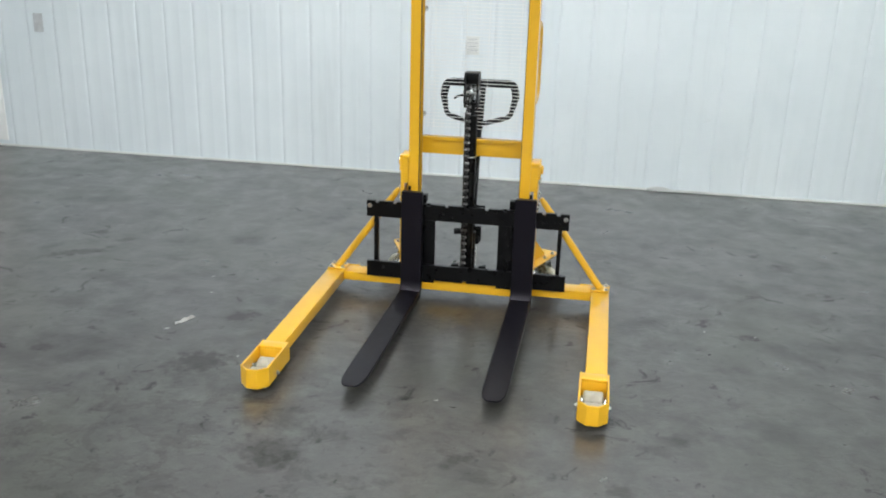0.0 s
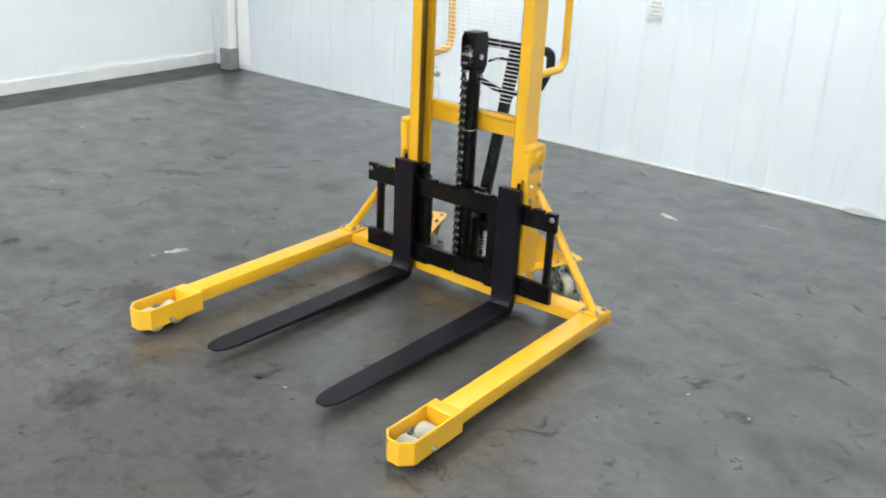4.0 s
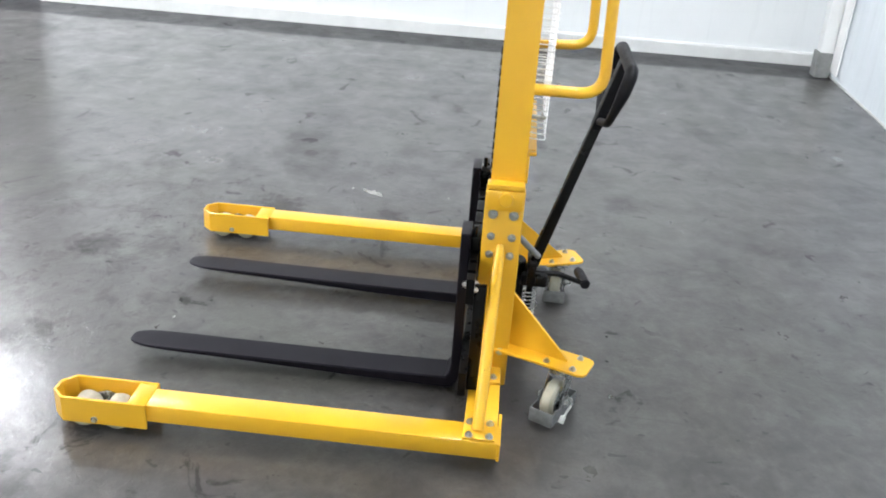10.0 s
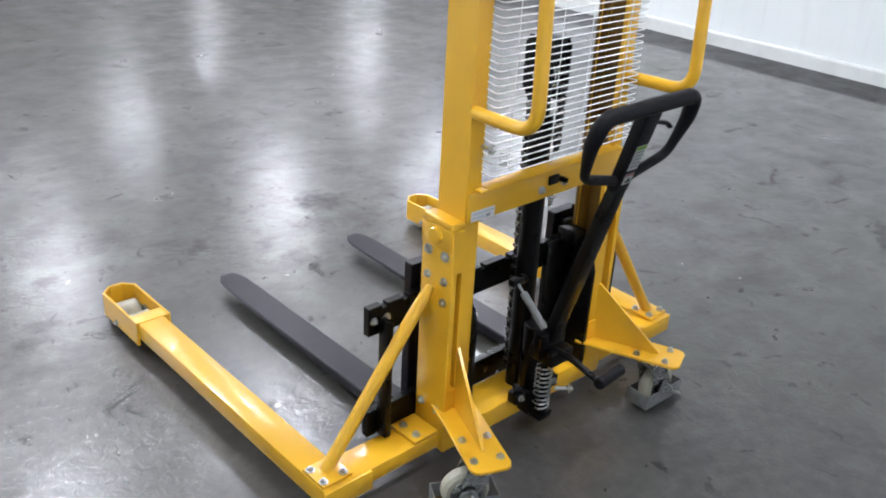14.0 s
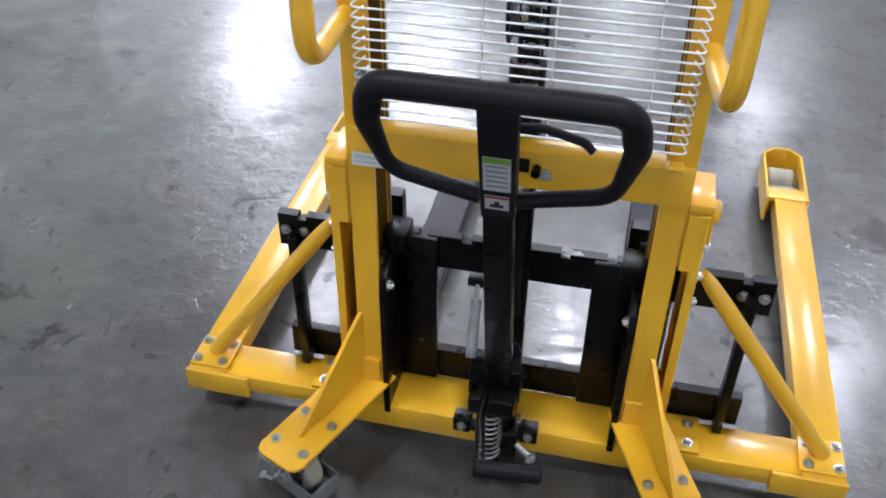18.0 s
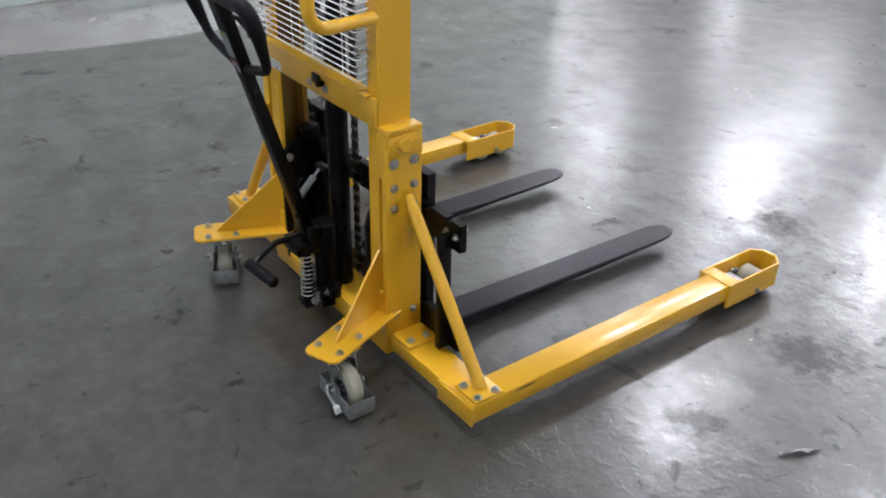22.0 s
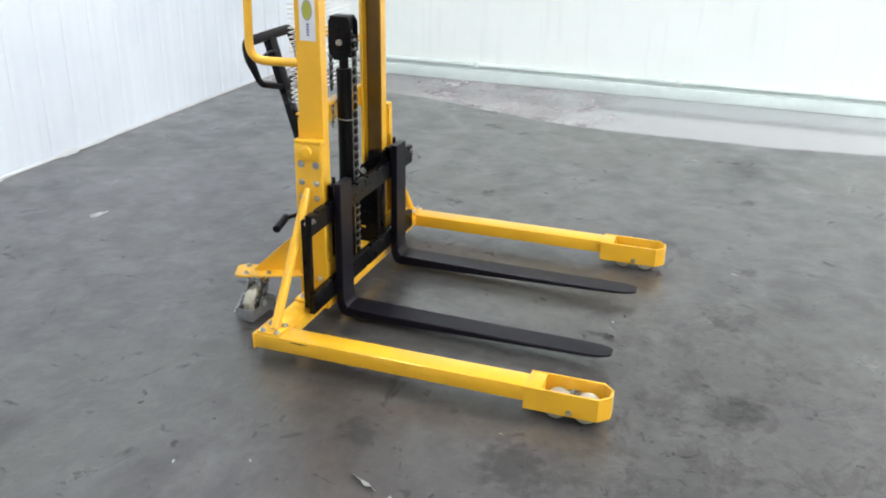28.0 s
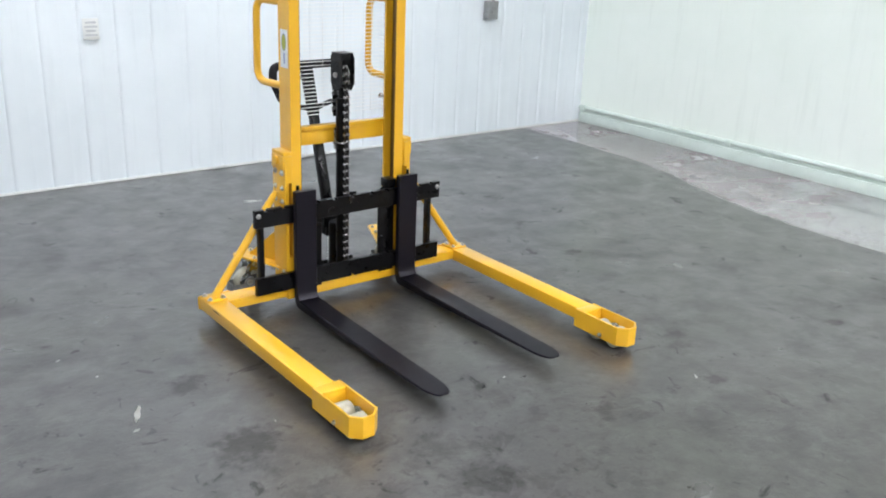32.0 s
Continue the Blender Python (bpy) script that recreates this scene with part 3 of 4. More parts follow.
# ---- ceiling lamps ----
def make_lamp():
    lamp = empty("ceiling_lamp", (0, 0, 0), "unseen white high-bay ceiling lamp with a glowing diffuser", "lamp", "lamps on the ceiling")
    bm = bmesh.new()
    rings = [(0.06, 0.42), (0.18, 0.40), (0.24, 0.28), (0.38, 0.06), (0.395, 0.0), (0.38, -0.005), (0.365, 0.05)]
    loops = [[bm.verts.new((r * math.cos(a * math.pi / 14), r * math.sin(a * math.pi / 14), z + 0.004)) for a in range(28)] for r, z in rings]
    for a, b in zip(loops, loops[1:]):
        for i in range(28):
            bm.faces.new((a[i], a[(i + 1) % 28], b[(i + 1) % 28], b[i]))
    bm.faces.new(loops[0])
    bmesh.ops.recalc_face_normals(bm, faces=bm.faces)
    part("housing", bm, HOUSING, lamp)
    bm = bmesh.new()
    cyl(bm, (0, 0, 0.0), (0, 0, 0.02), 0.36, 28)
    part("diffuser", bm, GLOW, lamp, "glowing white diffuser")
    bm = bmesh.new()
    cyl(bm, (0, 0, 0.42), (0, 0, TOP - LAMP_HEIGHT), 0.012, 8)
    part("rod", bm, POST_GREY, lamp)
    return lamp


# x, y and size of each lamp, row by row from the machine into the hall
LAMPS = [(2.3, -5.1, 0.80), (-2.3, -5.0, 0.74), (-0.1, -5.0, 0.78), (-5.1, -5.2, 0.70), (5.0, -5.5, 0.85),
         (-10.4, -9.2, 0.80), (-8.2, -9.4, 0.66), (-5.6, -10.0, 0.80), (-1.9, -9.8, 0.75), (2.5, -9.6, 1.25), (5.0, -9.6, 1.05), (7.4, -9.1, 0.85), (9.8, -9.0, 0.95),
         (0.0, -12.3, 0.72), (5.7, -12.2, 0.75), (11.2, -11.8, 0.75), (-5.2, -14.4, 0.60), (-11.6, -15.6, 0.72), (11.2, -17.0, 0.75), (0.0, -19.4, 0.45), (-10.2, -20.5, 0.60),
         # two fill lamps added over the machine to lift the floor and walls behind
         (1.2, 0.9, 0.62), (-1.2, 0.9, 0.62)]
lamp = make_lamp()
for i, (x, y, size) in enumerate(LAMPS):
    spot = Matrix.Translation((x, y, LAMP_HEIGHT)) @ Matrix.Diagonal((size, size, 1, 1))
    if i:
        copy_thing(lamp, spot)
lamp.matrix_basis = Matrix.Translation((LAMPS[0][0], LAMPS[0][1], LAMP_HEIGHT)) @ Matrix.Diagonal((LAMPS[0][2], LAMPS[0][2], 1, 1))

# ---- the straddle stacker: forks towards -y, floor at z = 0 ----
stacker = empty("straddle_stacker", (0, 0, 0), "yellow hand-pumped straddle stacker with black forks, standing on the concrete", "pallet stacker")
LEG_IN, LEG_OUT, HEEL, LEG_LOW, LEG_TOP = 0.634, 0.722, 0.138, 0.053, 0.110
BOX_Y, NOSE = -0.880, -1.166


def side_parts(s):
    """The leg, wheel box, brace, mast bracket and caster of one side; s is -1 or 1."""
    def X(a, b):
        return (min(s * a, s * b), max(s * a, s * b))

    # straddle leg
    bm = bmesh.new()
    box(bm, *X(LEG_IN, LEG_OUT), BOX_Y - 0.02, HEEL, LEG_LOW, LEG_TOP, 0.004)
    leg = part("straddle_leg", bm, YELLOW, stacker, "long yellow box-section leg")
    bm = bmesh.new()
    box(bm, *X(0.31, LEG_IN + 0.004), 0.034, HEEL - 0.006, LEG_LOW + 0.006, LEG_TOP - 0.004, 0.004)
    part("cross_arm", bm, YELLOW, leg)
    bm = bmesh.new()
    box(bm, *X(0.575, LEG_OUT + 0.003), HEEL - 0.004, HEEL + 0.005, LEG_LOW - 0.004, LEG_TOP - 0.002, 0.002)
    part("end_plate", bm, YELLOW, leg)
    if s < 0:
        # a dark scrape along the upper edge near the heel
        bm = bmesh.new()
        prism(bm, [(-0.080, 0.0985), (-0.050, 0.0970), (-0.006, 0.0990), (-0.020, 0.1015), (-0.062, 0.1025)], 0, s * (LEG_OUT + 0.0004), s * (LEG_OUT + 0.0012), 0)
        part("scrape", bm, DIRT, leg, "dark scraped mark")

    # wheel box: side plates, bevelled nose, end block and two rollers
    t = 0.008
    o, i, ch = 0.730, 0.612, 0.036
    zl, zh = 0.030, 0.114
    wall_out = [(o, BOX_Y), (o, NOSE + ch), (o - ch, NOSE), (i + ch, NOSE), (i, NOSE + ch), (i, BOX_Y)]
    wall_in = [(i + t, BOX_Y), (i + t, NOSE + ch + 0.003), (i + ch + 0.003, NOSE + t), (o - ch - 0.003, NOSE + t), (o - t, NOSE + ch + 0.003), (o - t, BOX_Y)]
    bm = bmesh.new()
    prism(bm, [(s * x, y) for x, y in wall_out + wall_in], 2, zl, zh, 0.0015)
    wheel_box = part("wheel_box", bm, YELLOW, stacker, "yellow open wheel box with a bevelled nose")
    bm = bmesh.new()
    box(bm, *X(i + t, o - t), BOX_Y - 0.056, BOX_Y - 0.0, LEG_TOP - 0.012, zh - 0.0015, 0.002)
    part("cover_plate", bm, YELLOW, wheel_box)
    bm = bmesh.new()
    box(bm, *X(i + t, o - t), BOX_Y - 0.056, BOX_Y - 0.048, zl + 0.004, LEG_TOP - 0.012, 0.001)
    part("bulkhead", bm, YELLOW, wheel_box)
    for y in (-0.985, -1.085):
        bm = bmesh.new()
        cyl(bm, (s * (i + 0.020), y, 0.041), (s * (o - 0.020), y, 0.041), 0.041, 28, bev=0.006)
        roller = part("roller", bm, NYLON, wheel_box, "cream load roller")
        bm = bmesh.new()
        cyl(bm, (s * (i + 0.010), y, 0.041), (s * (o - 0.010), y, 0.041), 0.014, 16)
        part("axle", bm, STEEL_DULL, roller)
    for x in (i + 0.012, o - 0.018):
        bm = bmesh.new()
        prism(bm, [(-1.10, 0.030), (-0.97, 0.030), (-0.96, 0.052), (-1.035, 0.078), (-1.11, 0.052)], 0, s * x, s * (x + 0.006), 0.001)
        part("rocker_plate", bm, STEEL_DULL, wheel_box)
    bm = bmesh.new()
    cyl(bm, (s * (i - 0.004), -1.035, 0.046), (s * (o + 0.004), -1.035, 0.046), 0.009, 12)
    part("pivot_pin", bm, STEEL_DULL, wheel_box)
    bolt(wheel_box, (s * o, -1.035, 0.046), (s, 0, 0), 0.007)
    bolt(wheel_box, (s * i, -1.035, 0.046), (-s, 0, 0), 0.007)

    # brace from the heel to the mast
    bm = bmesh.new()
    top, foot = Vector((s * 0.356, 0.088, 0.555)), Vector((s * 0.676, 0.075, LEG_TOP + 0.006))
    bend = top.lerp(foot, 0.18)
    tube(bm, [top, top.lerp(foot, 0.06), bend, bend.lerp(foot, 0.5), foot], 0.0175, 16, radii=[0.010, 0.015, 0.0175, 0.0175, 0.0175])
    brace = part("brace", bm, YELLOW, stacker, "yellow tubular diagonal brace")
    bm = bmesh.new()
    box(bm, *X(0.628, 0.719), 0.034, 0.126, LEG_TOP + 0.0005, LEG_TOP + 0.0085, 0.002)
    part("foot_plate", bm, YELLOW, brace)
    for x in (0.645, 0.706):
        for y in (0.051, 0.109):
            bolt(brace, (s * x, y, LEG_TOP + 0.0085), (0, 0, 1))

    # mast bracket: a slotted sleeve, set off from the mast by filler blocks
    bm = bmesh.new()
    box(bm, *X(0.328, 0.339), 0.032, 0.147, 0.060, 0.722, 0.003)
    bracket = part("mast_bracket", bm, YELLOW, stacker, "yellow bolted sleeve at the foot of the mast")
    for name, z0, z1 in (("filler_block", 0.600, 0.722), ("filler_block", 0.060, 0.248)):
        bm = bmesh.new()
        box(bm, *X(0.3005, 0.3275), 0.040, 0.139, z0, z1, 0.002)
        part(name, bm, YELLOW, bracket)
    for y0, y1 in ((0.0315, 0.0395), (0.1395, 0.1475)):
        bm = bmesh.new()
        prism(bm, [(s * x, z) for x, z in ((0.256, 0.062), (0.337, 0.062), (0.337, 0.720), (0.303, 0.720), (0.303, 0.600), (0.3215, 0.600), (0.3215, 0.248), (0.256, 0.248))], 1, y0, y1, 0.001)
        part("flange", bm, YELLOW, bracket)
    bm = bmesh.new()
    box(bm, *X(0.3005, 0.344), 0.034, 0.144, 0.7225, 0.740, 0.004)
    part("collar", bm, YELLOW, bracket)
    bm = bmesh.new()
    box(bm, *X(0.3395, 0.346), 0.036, 0.142, 0.660, 0.7215, 0.002)
    part("pin_plate", bm, YELLOW, bracket)
    bm = bmesh.new()
    cyl(bm, (s * 0.340, 0.092, 0.697), (s * 0.358, 0.092, 0.697), 0.0215, 24, bev=0.003)
    part("pin", bm, YELLOW, bracket, "thick yellow pivot pin")
    for z in (0.644, 0.573, 0.513, 0.177):
        for y in (0.058, 0.120):
            bolt(bracket, (s * 0.339, y, z), (s, 0, 0), 0.010 if z > 0.6 else 0.0085)
    bm = bmesh.new()
    box(bm, *X(0.3395, 0.425), 0.030, 0.130, LEG_TOP - 0.003, LEG_TOP + 0.007, 0.002)
    part("foot_flange", bm, YELLOW, bracket)
    for y in (0.054, 0.108):
        bolt(bracket, (s * 0.400, y, LEG_TOP + 0.007), (0, 0, 1))

    # mast upright: a channel, open to the inside
    bm = bmesh.new()
    prism(bm, [(s * 0.300, 0.043), (s * 0.300, 0.141), (s * 0.252, 0.141), (s * 0.252, 0.129), (s * 0.290, 0.127), (s * 0.290, 0.057), (s * 0.252, 0.055), (s * 0.252, 0.043)], 2, 0.055, 1.93, 0.001)
    upright = part("mast_upright", bm, YELLOW, stacker, "yellow channel-section mast upright")
    bm = bmesh.new()
    box(bm, *X(0.2860, 0.2890), 0.0595, 0.1245, 0.06, 1.92, 0)
    part("track", bm, YELLOW_GREASE, upright, "dark greasy roller track")
    bm = bmesh.new()
    box(bm, *X(0.254, 0.284), 0.0565, 0.0595, 0.06, 1.92, 0)
    part("track_lip", bm, YELLOW_GREASE, upright, "dark greasy roller track")
    bm = bmesh.new()
    box(bm, *X(0.2485, 0.2517), 0.045, 0.054, 0.06, 1.92, 0)
    part("flange_edge", bm, YELLOW_GREASE, upright, "dark rubbed edge of the channel flange")

    # grab rail behind the mast
    bm = bmesh.new()
    rail = s * (0.297 - 0.012 * s)
    tube(bm, fillet([(s * 0.287, 0.139, 1.014), (rail, 0.332, 1.014), (rail, 0.322, 1.372), (s * 0.287, 0.139, 1.372)], 0.066, 8), 0.0165, 14)
    part("grab_rail", bm, YELLOW, stacker, "yellow bent tube grab rail")

    # caster bracket, splayed outwards
    d, w = Vector((0.38, 0.925, 0)).normalized(), Vector((0.925, -0.38, 0)).normalized()
    root = Vector((0.282, 0.113, 0))

    def P(a, b):
        p = root + d * a + w * b
        return (s * p.x, p.y)
    bm = bmesh.new()
    prism(bm, [P(-0.01, -0.055), P(-0.01, 0.060), P(0.11, 0.056), P(0.290, 0.056), P(0.305, 0.049), P(0.312, 0.036), P(0.312, -0.036), P(0.305, -0.049), P(0.290, -0.056), P(0.11, -0.056)], 2, 0.177, 0.186, 0.0015)
    caster_plate = part("caster_plate", bm, YELLOW, stacker, "yellow rounded caster mounting plate")
    bm = bmesh.new()
    rows = []
    for side in (-0.004, 0.004):
        rows.append([Vector((*P(a, side), z)) for a, z in ((0.02, 0.186), (0.02, 0.375), (0.036, 0.370), (0.238, 0.192), (0.238, 0.186))])
    va, vb = [bm.verts.new(p) for p in rows[0]], [bm.verts.new(p) for p in rows[1]]
    bm.faces.new(va), bm.faces.new(list(reversed(vb)))
    for k in range(5):
        bm.faces.new((va[k], vb[k], vb[(k + 1) % 5], va[(k + 1) % 5]))
    bmesh.ops.recalc_face_normals(bm, faces=bm.faces)
    part("gusset", bm, YELLOW, caster_plate)
    for a, b in ((0.180, -0.035), (0.180, 0.035), (0.267, -0.036), (0.267, 0.036)):
        bolt(caster_plate, (*P(a, b), 0.186), (0, 0, 1), 0.0078)
    # the swivel caster, trailing its own way, in a rectangular foot guard
    turn = radians(-118 if s > 0 else 88)
    c = Vector((*P(0.224, 0.0), 0))
    m = Matrix.Translation(c) @ Matrix.Rotation(turn, 4, "Z")
    caster = new("caster")
    caster.parent = stacker
    caster.matrix_basis = m
    caster["label"] = "swivel caster with a cream wheel in a zinc foot guard"
    W = 0.036
    bm = bmesh.new()
    box(bm, -0.042, 0.042, -0.050, 0.050, 0.168, 0.1765, 0.002)
    cyl(bm, (0, 0, 0.168), (0, 0, 0.152), 0.036, 24)
    part("swivel_head", bm, STEEL_DULL, caster)
    for x in (-0.029, 0.026):
        bm = bmesh.new()
        prism(bm, [(-0.036, 0.154), (0.036, 0.154), (0.062, 0.080), (0.056, 0.044), (0.020, 0.044), (-0.012, 0.086)], 0, x, x + 0.003, 0.0005)
        part("fork_plate", bm, STEEL_DULL, caster)
    bm = bmesh.new()
    box(bm, -0.029, 0.029, -0.036, 0.036, 0.149, 0.154, 0.001)
    part("fork_crown", bm, STEEL_DULL, caster)
    bm = bmesh.new()
    cyl(bm, (-0.021, W, 0.063), (0.021, W, 0.063), 0.063, 36, bev=0.008)
    wheel = part("wheel", bm, NYLON, caster, "cream polyurethane wheel")
    for x in (-0.0225, 0.0225):
        bm = bmesh.new()
        cyl(bm, (x - 0.002, W, 0.063), (x + 0.002, W, 0.063), 0.044, 28, bev=0.0015)
        part("hub", bm, STEEL_DULL, wheel)
    bm = bmesh.new()
    cyl(bm, (-0.050, W, 0.063), (0.050, W, 0.063), 0.0065, 12)
    hexhead(bm, (-0.041, W, 0.063), (-1, 0, 0), 0.010)
    hexhead(bm, (0.041, W, 0.063), (1, 0, 0), 0.010)
    part("axle", bm, STEEL, caster)
    for x in (-0.040, 0.037):
        bm = bmesh.new()
        prism(bm, [(W - 0.082, 0.014), (W + 0.082, 0.014), (W + 0.082, 0.060), (W + 0.030, 0.060), (W + 0.018, 0.086), (W - 0.018, 0.086), (W - 0.030, 0.060), (W - 0.082, 0.060)], 0, x, x + 0.003, 0.0005)
        part("guard_side", bm, GUARD_GREY, caster, "dull zinc side of the foot guard")
    for y in (W - 0.0845, W + 0.0820):
        bm = bmesh.new()
        box(bm, -0.0400, 0.0400, y, y + 0.0025, 0.012, 0.062, 0.0008)
        part("guard_end", bm, GUARD_GREY, caster, "dull zinc end of the foot guard")
    hook = -1 if s > 0 else 1
    bm = bmesh.new()
    tube(bm, fillet([(hook * 0.041, W - 0.004, 0.080), (hook * 0.060, W - 0.004, 0.082), (hook * 0.062, W + 0.004, 0.064), (hook * 0.058, W + 0.040, 0.040)], 0.006, 3), 0.0042, 8)
    lever = part("brake_lever", bm, STEEL, caster, "bent steel brake lever")
    bm = bmesh.new()
    box(bm, -0.009, 0.009, -0.012, 0.012, -0.002, 0.002, 0.0006, Matrix.Translation((hook * 0.058, W + 0.050, 0.036)) @ Matrix.Rotation(radians(-42), 4, "X") @ Matrix.Rotation(radians(20 * hook), 4, "Y"))
    part("brake_tab", bm, STEEL, lever, "shiny pressed brake tab")


for s in (-1, 1):
    side_parts(s)

# lower cross beam and upper cross member
bm = bmesh.new()
box(bm, -0.335, 0.335, 0.028, 0.148, 0.046, 0.112, 0.005)
part("lower_beam", bm, YELLOW, stacker, "yellow lower cross beam")
bm = bmesh.new()
box(bm, -0.298, 0.298, 0.1415, 0.1490, 0.733, 0.8115, 0.002)
cross = part("cross_member", bm, YELLOW, stacker, "yellow angle cross member between the uprights")
bm = bmesh.new()
prism(bm, [(0.128, 0.812), (0.163, 0.812), (0.168, 0.815), (0.168, 0.819), (0.163, 0.822), (0.128, 0.822)], 0, -0.250, 0.250, 0.001)
shelf = part("top_shelf", bm, YELLOW, cross)
bm = bmesh.new()
box(bm, -0.190, 0.190, 0.1215, 0.1275, 0.805, 0.8215, 0.001)
part("front_lip", bm, YELLOW, shelf)
for s in (-1, 1):
    bm = bmesh.new()
    box(bm, min(s * 0.2505, s * 0.278), max(s * 0.2505, s * 0.278), 0.1425, 0.168, 0.812, 0.821, 0.003)
    part("shelf_end", bm, YELLOW, shelf)
for x, z in ((0.033, 0.760), (-0.055, 0.764)):
    bolt(cross, (x, 0.149, z), (0, 1, 0), 0.008)
bm = bmesh.new()
box(bm, -0.290, 0.290, 0.062, 0.112, 1.86, 1.92, 0.004)
part("top_beam", bm, YELLOW, stacker)
# bars of unreadable print on a sticker at the end of the cross member
bm = bmesh.new()
box(bm, 0.206, 0.288, 0.1492, 0.1499, 0.735, 0.762, 0)
tagp = part("sticker", bm, STICKER, cross, "white sticker with two lines of small print")
for z0, z1, x0, x1, ink in ((0.752, 0.757, 0.211, 0.283, FADED_INK), (0.741, 0.745, 0.243, 0.283, FADED_INK), (0.739, 0.746, 0.221, 0.236, GREY_INK)):
    bm = bmesh.new()
    box(bm, x0, x1, 0.1500, 0.1504, z0, z1, 0)
    part("print_bar", bm, ink, tagp)
# sticker on the outer face of one upright: a green oval and a bar
bm = bmesh.new()
box(bm, -0.3008, -0.3002, 0.058, 0.122, 1.100, 1.262, 0)
tagp = part("sticker", bm, STICKER, stacker, "white sticker with a yellow-green oval emblem")
bm = bmesh.new()
prism(bm, [(0.090 + 0.021 * math.cos(a * math.pi / 12), 1.208 + 0.037 * math.sin(a * math.pi / 12)) for a in range(24)], 0, -0.3014, -0.3009, 0)
part("oval_rim", bm, GREY_INK, tagp)
bm = bmesh.new()
prism(bm, [(0.090 + 0.017 * math.cos(a * math.pi / 12), 1.208 + 0.032 * math.sin(a * math.pi / 12)) for a in range(24)], 0, -0.3019, -0.3015, 0)
part("oval", bm, OLIVE_INK, tagp)
for y0, y1 in ((0.084, 0.094),):
    for k in range(5):
        bm = bmesh.new()
        box(bm, -0.3014, -0.3009, y0, y1, 1.118 + k * 0.0095, 1.1245 + k * 0.0095, 0)
        part("print_bar", bm, BLUE_INK, tagp)

# wire guard behind the mast
guard = empty("wire_guard", (0, 0, 0), "white wire mesh guard", "guard")
guard.parent = stacker
del guard["category"]
bm = bmesh.new()
tube(bm, fillet([(-0.264, 0.1425, 0), (-0.278, 0.187, 0), (0.268, 0.187, 0), (0.256, 0.1425, 0)], 0.012, 3), 0.0017, 6)
wire_mesh = mesh_of("wire", bm, WIRE)
for k in range(44):
    ob = new("wire", wire_mesh)
    ob.parent = guard
    ob.location = (0, 0, 0.860 + k * 0.0172)
for x in (-0.207, -0.055, 0.055, 0.207):
    bm = bmesh.new()
    cyl(bm, (x, 0.1843, 0.855), (x, 0.1843, 1.605), 0.0012, 6)
    part("upright_wire", bm, WIRE, guard)
for s in (-1, 1):
    for z in (0.925, 1.43):
        bm = bmesh.new()
        cyl(bm, (s * 0.2555, 0.140, z), (s * 0.2555, 0.178, z), 0.006, 10)
        hexhead(bm, (s * 0.2555, 0.170, z), (0, 1, 0), 0.009)
        part("clamp", bm, STEEL, guard)

# lift cylinder, pulley head and chain
CX, CY = -0.006, 0.092
bm = bmesh.new()
cyl(bm, (CX, CY, 0.100), (CX, CY, 0.946), 0.031, 28, bev=0.003)
lift = part("lift_cylinder", bm, BLACK, stacker, "black hydraulic lift cylinder")
bm = bmesh.new()
cyl(bm, (CX, CY, 0.9465), (CX, CY, 1.02), 0.019, 20)
part("piston_rod", bm, BLACK, lift)
bm = bmesh.new()
tube(bm, [(CX + 0.0335 * math.cos(a * math.pi / 12), CY + 0.0335 * math.sin(a * math.pi / 12), 0.745 + 0.004 * math.sin(a * math.pi / 12)) for a in range(24)], 0.0026, 8, closed=True)
part("retaining_ring", bm, STEEL, lift, "bright wire ring round the cylinder")
for x in (-0.034, 0.028):
    bm = bmesh.new()
    prism(bm, [(CY - 0.024, 0.982), (CY + 0.026, 0.982), (CY + 0.048, 1.016), (CY + 0.048, 1.128), (CY + 0.038, 1.146), (CY - 0.036, 1.146), (CY - 0.048, 1.128), (CY - 0.048, 1.016)], 0, CX + x, CX + x + 0.006, 0.001)
    part("pulley_cheek", bm, BLACK, lift)
bm = bmesh.new()
box(bm, CX - 0.034, CX + 0.034, CY - 0.036, CY + 0.036, 1.000, 1.012, 0.002)
part("pulley_yoke", bm, BLACK, lift)
bm = bmesh.new()
box(bm, CX - 0.0275, CX + 0.0275, CY - 0.032, CY + 0.038, 1.098, 1.1455, 0.002)
box(bm, CX - 0.035, CX + 0.035, CY - 0.036, CY + 0.042, 1.1463, 1.1505, 0.001)
part("yoke_cap", bm, BLACK, lift)
bm = bmesh.new()
cyl(bm, (CX - 0.014, CY, 1.052), (CX + 0.014, CY, 1.052), 0.044, 28, bev=0.003)
part("pulley", bm, STEEL_DULL, lift)
bm = bmesh.new()
cyl(bm, (CX - 0.044, CY, 1.052), (CX + 0.040, CY, 1.052), 0.012, 20)
part("pulley_axle", bm, STEEL, lift)


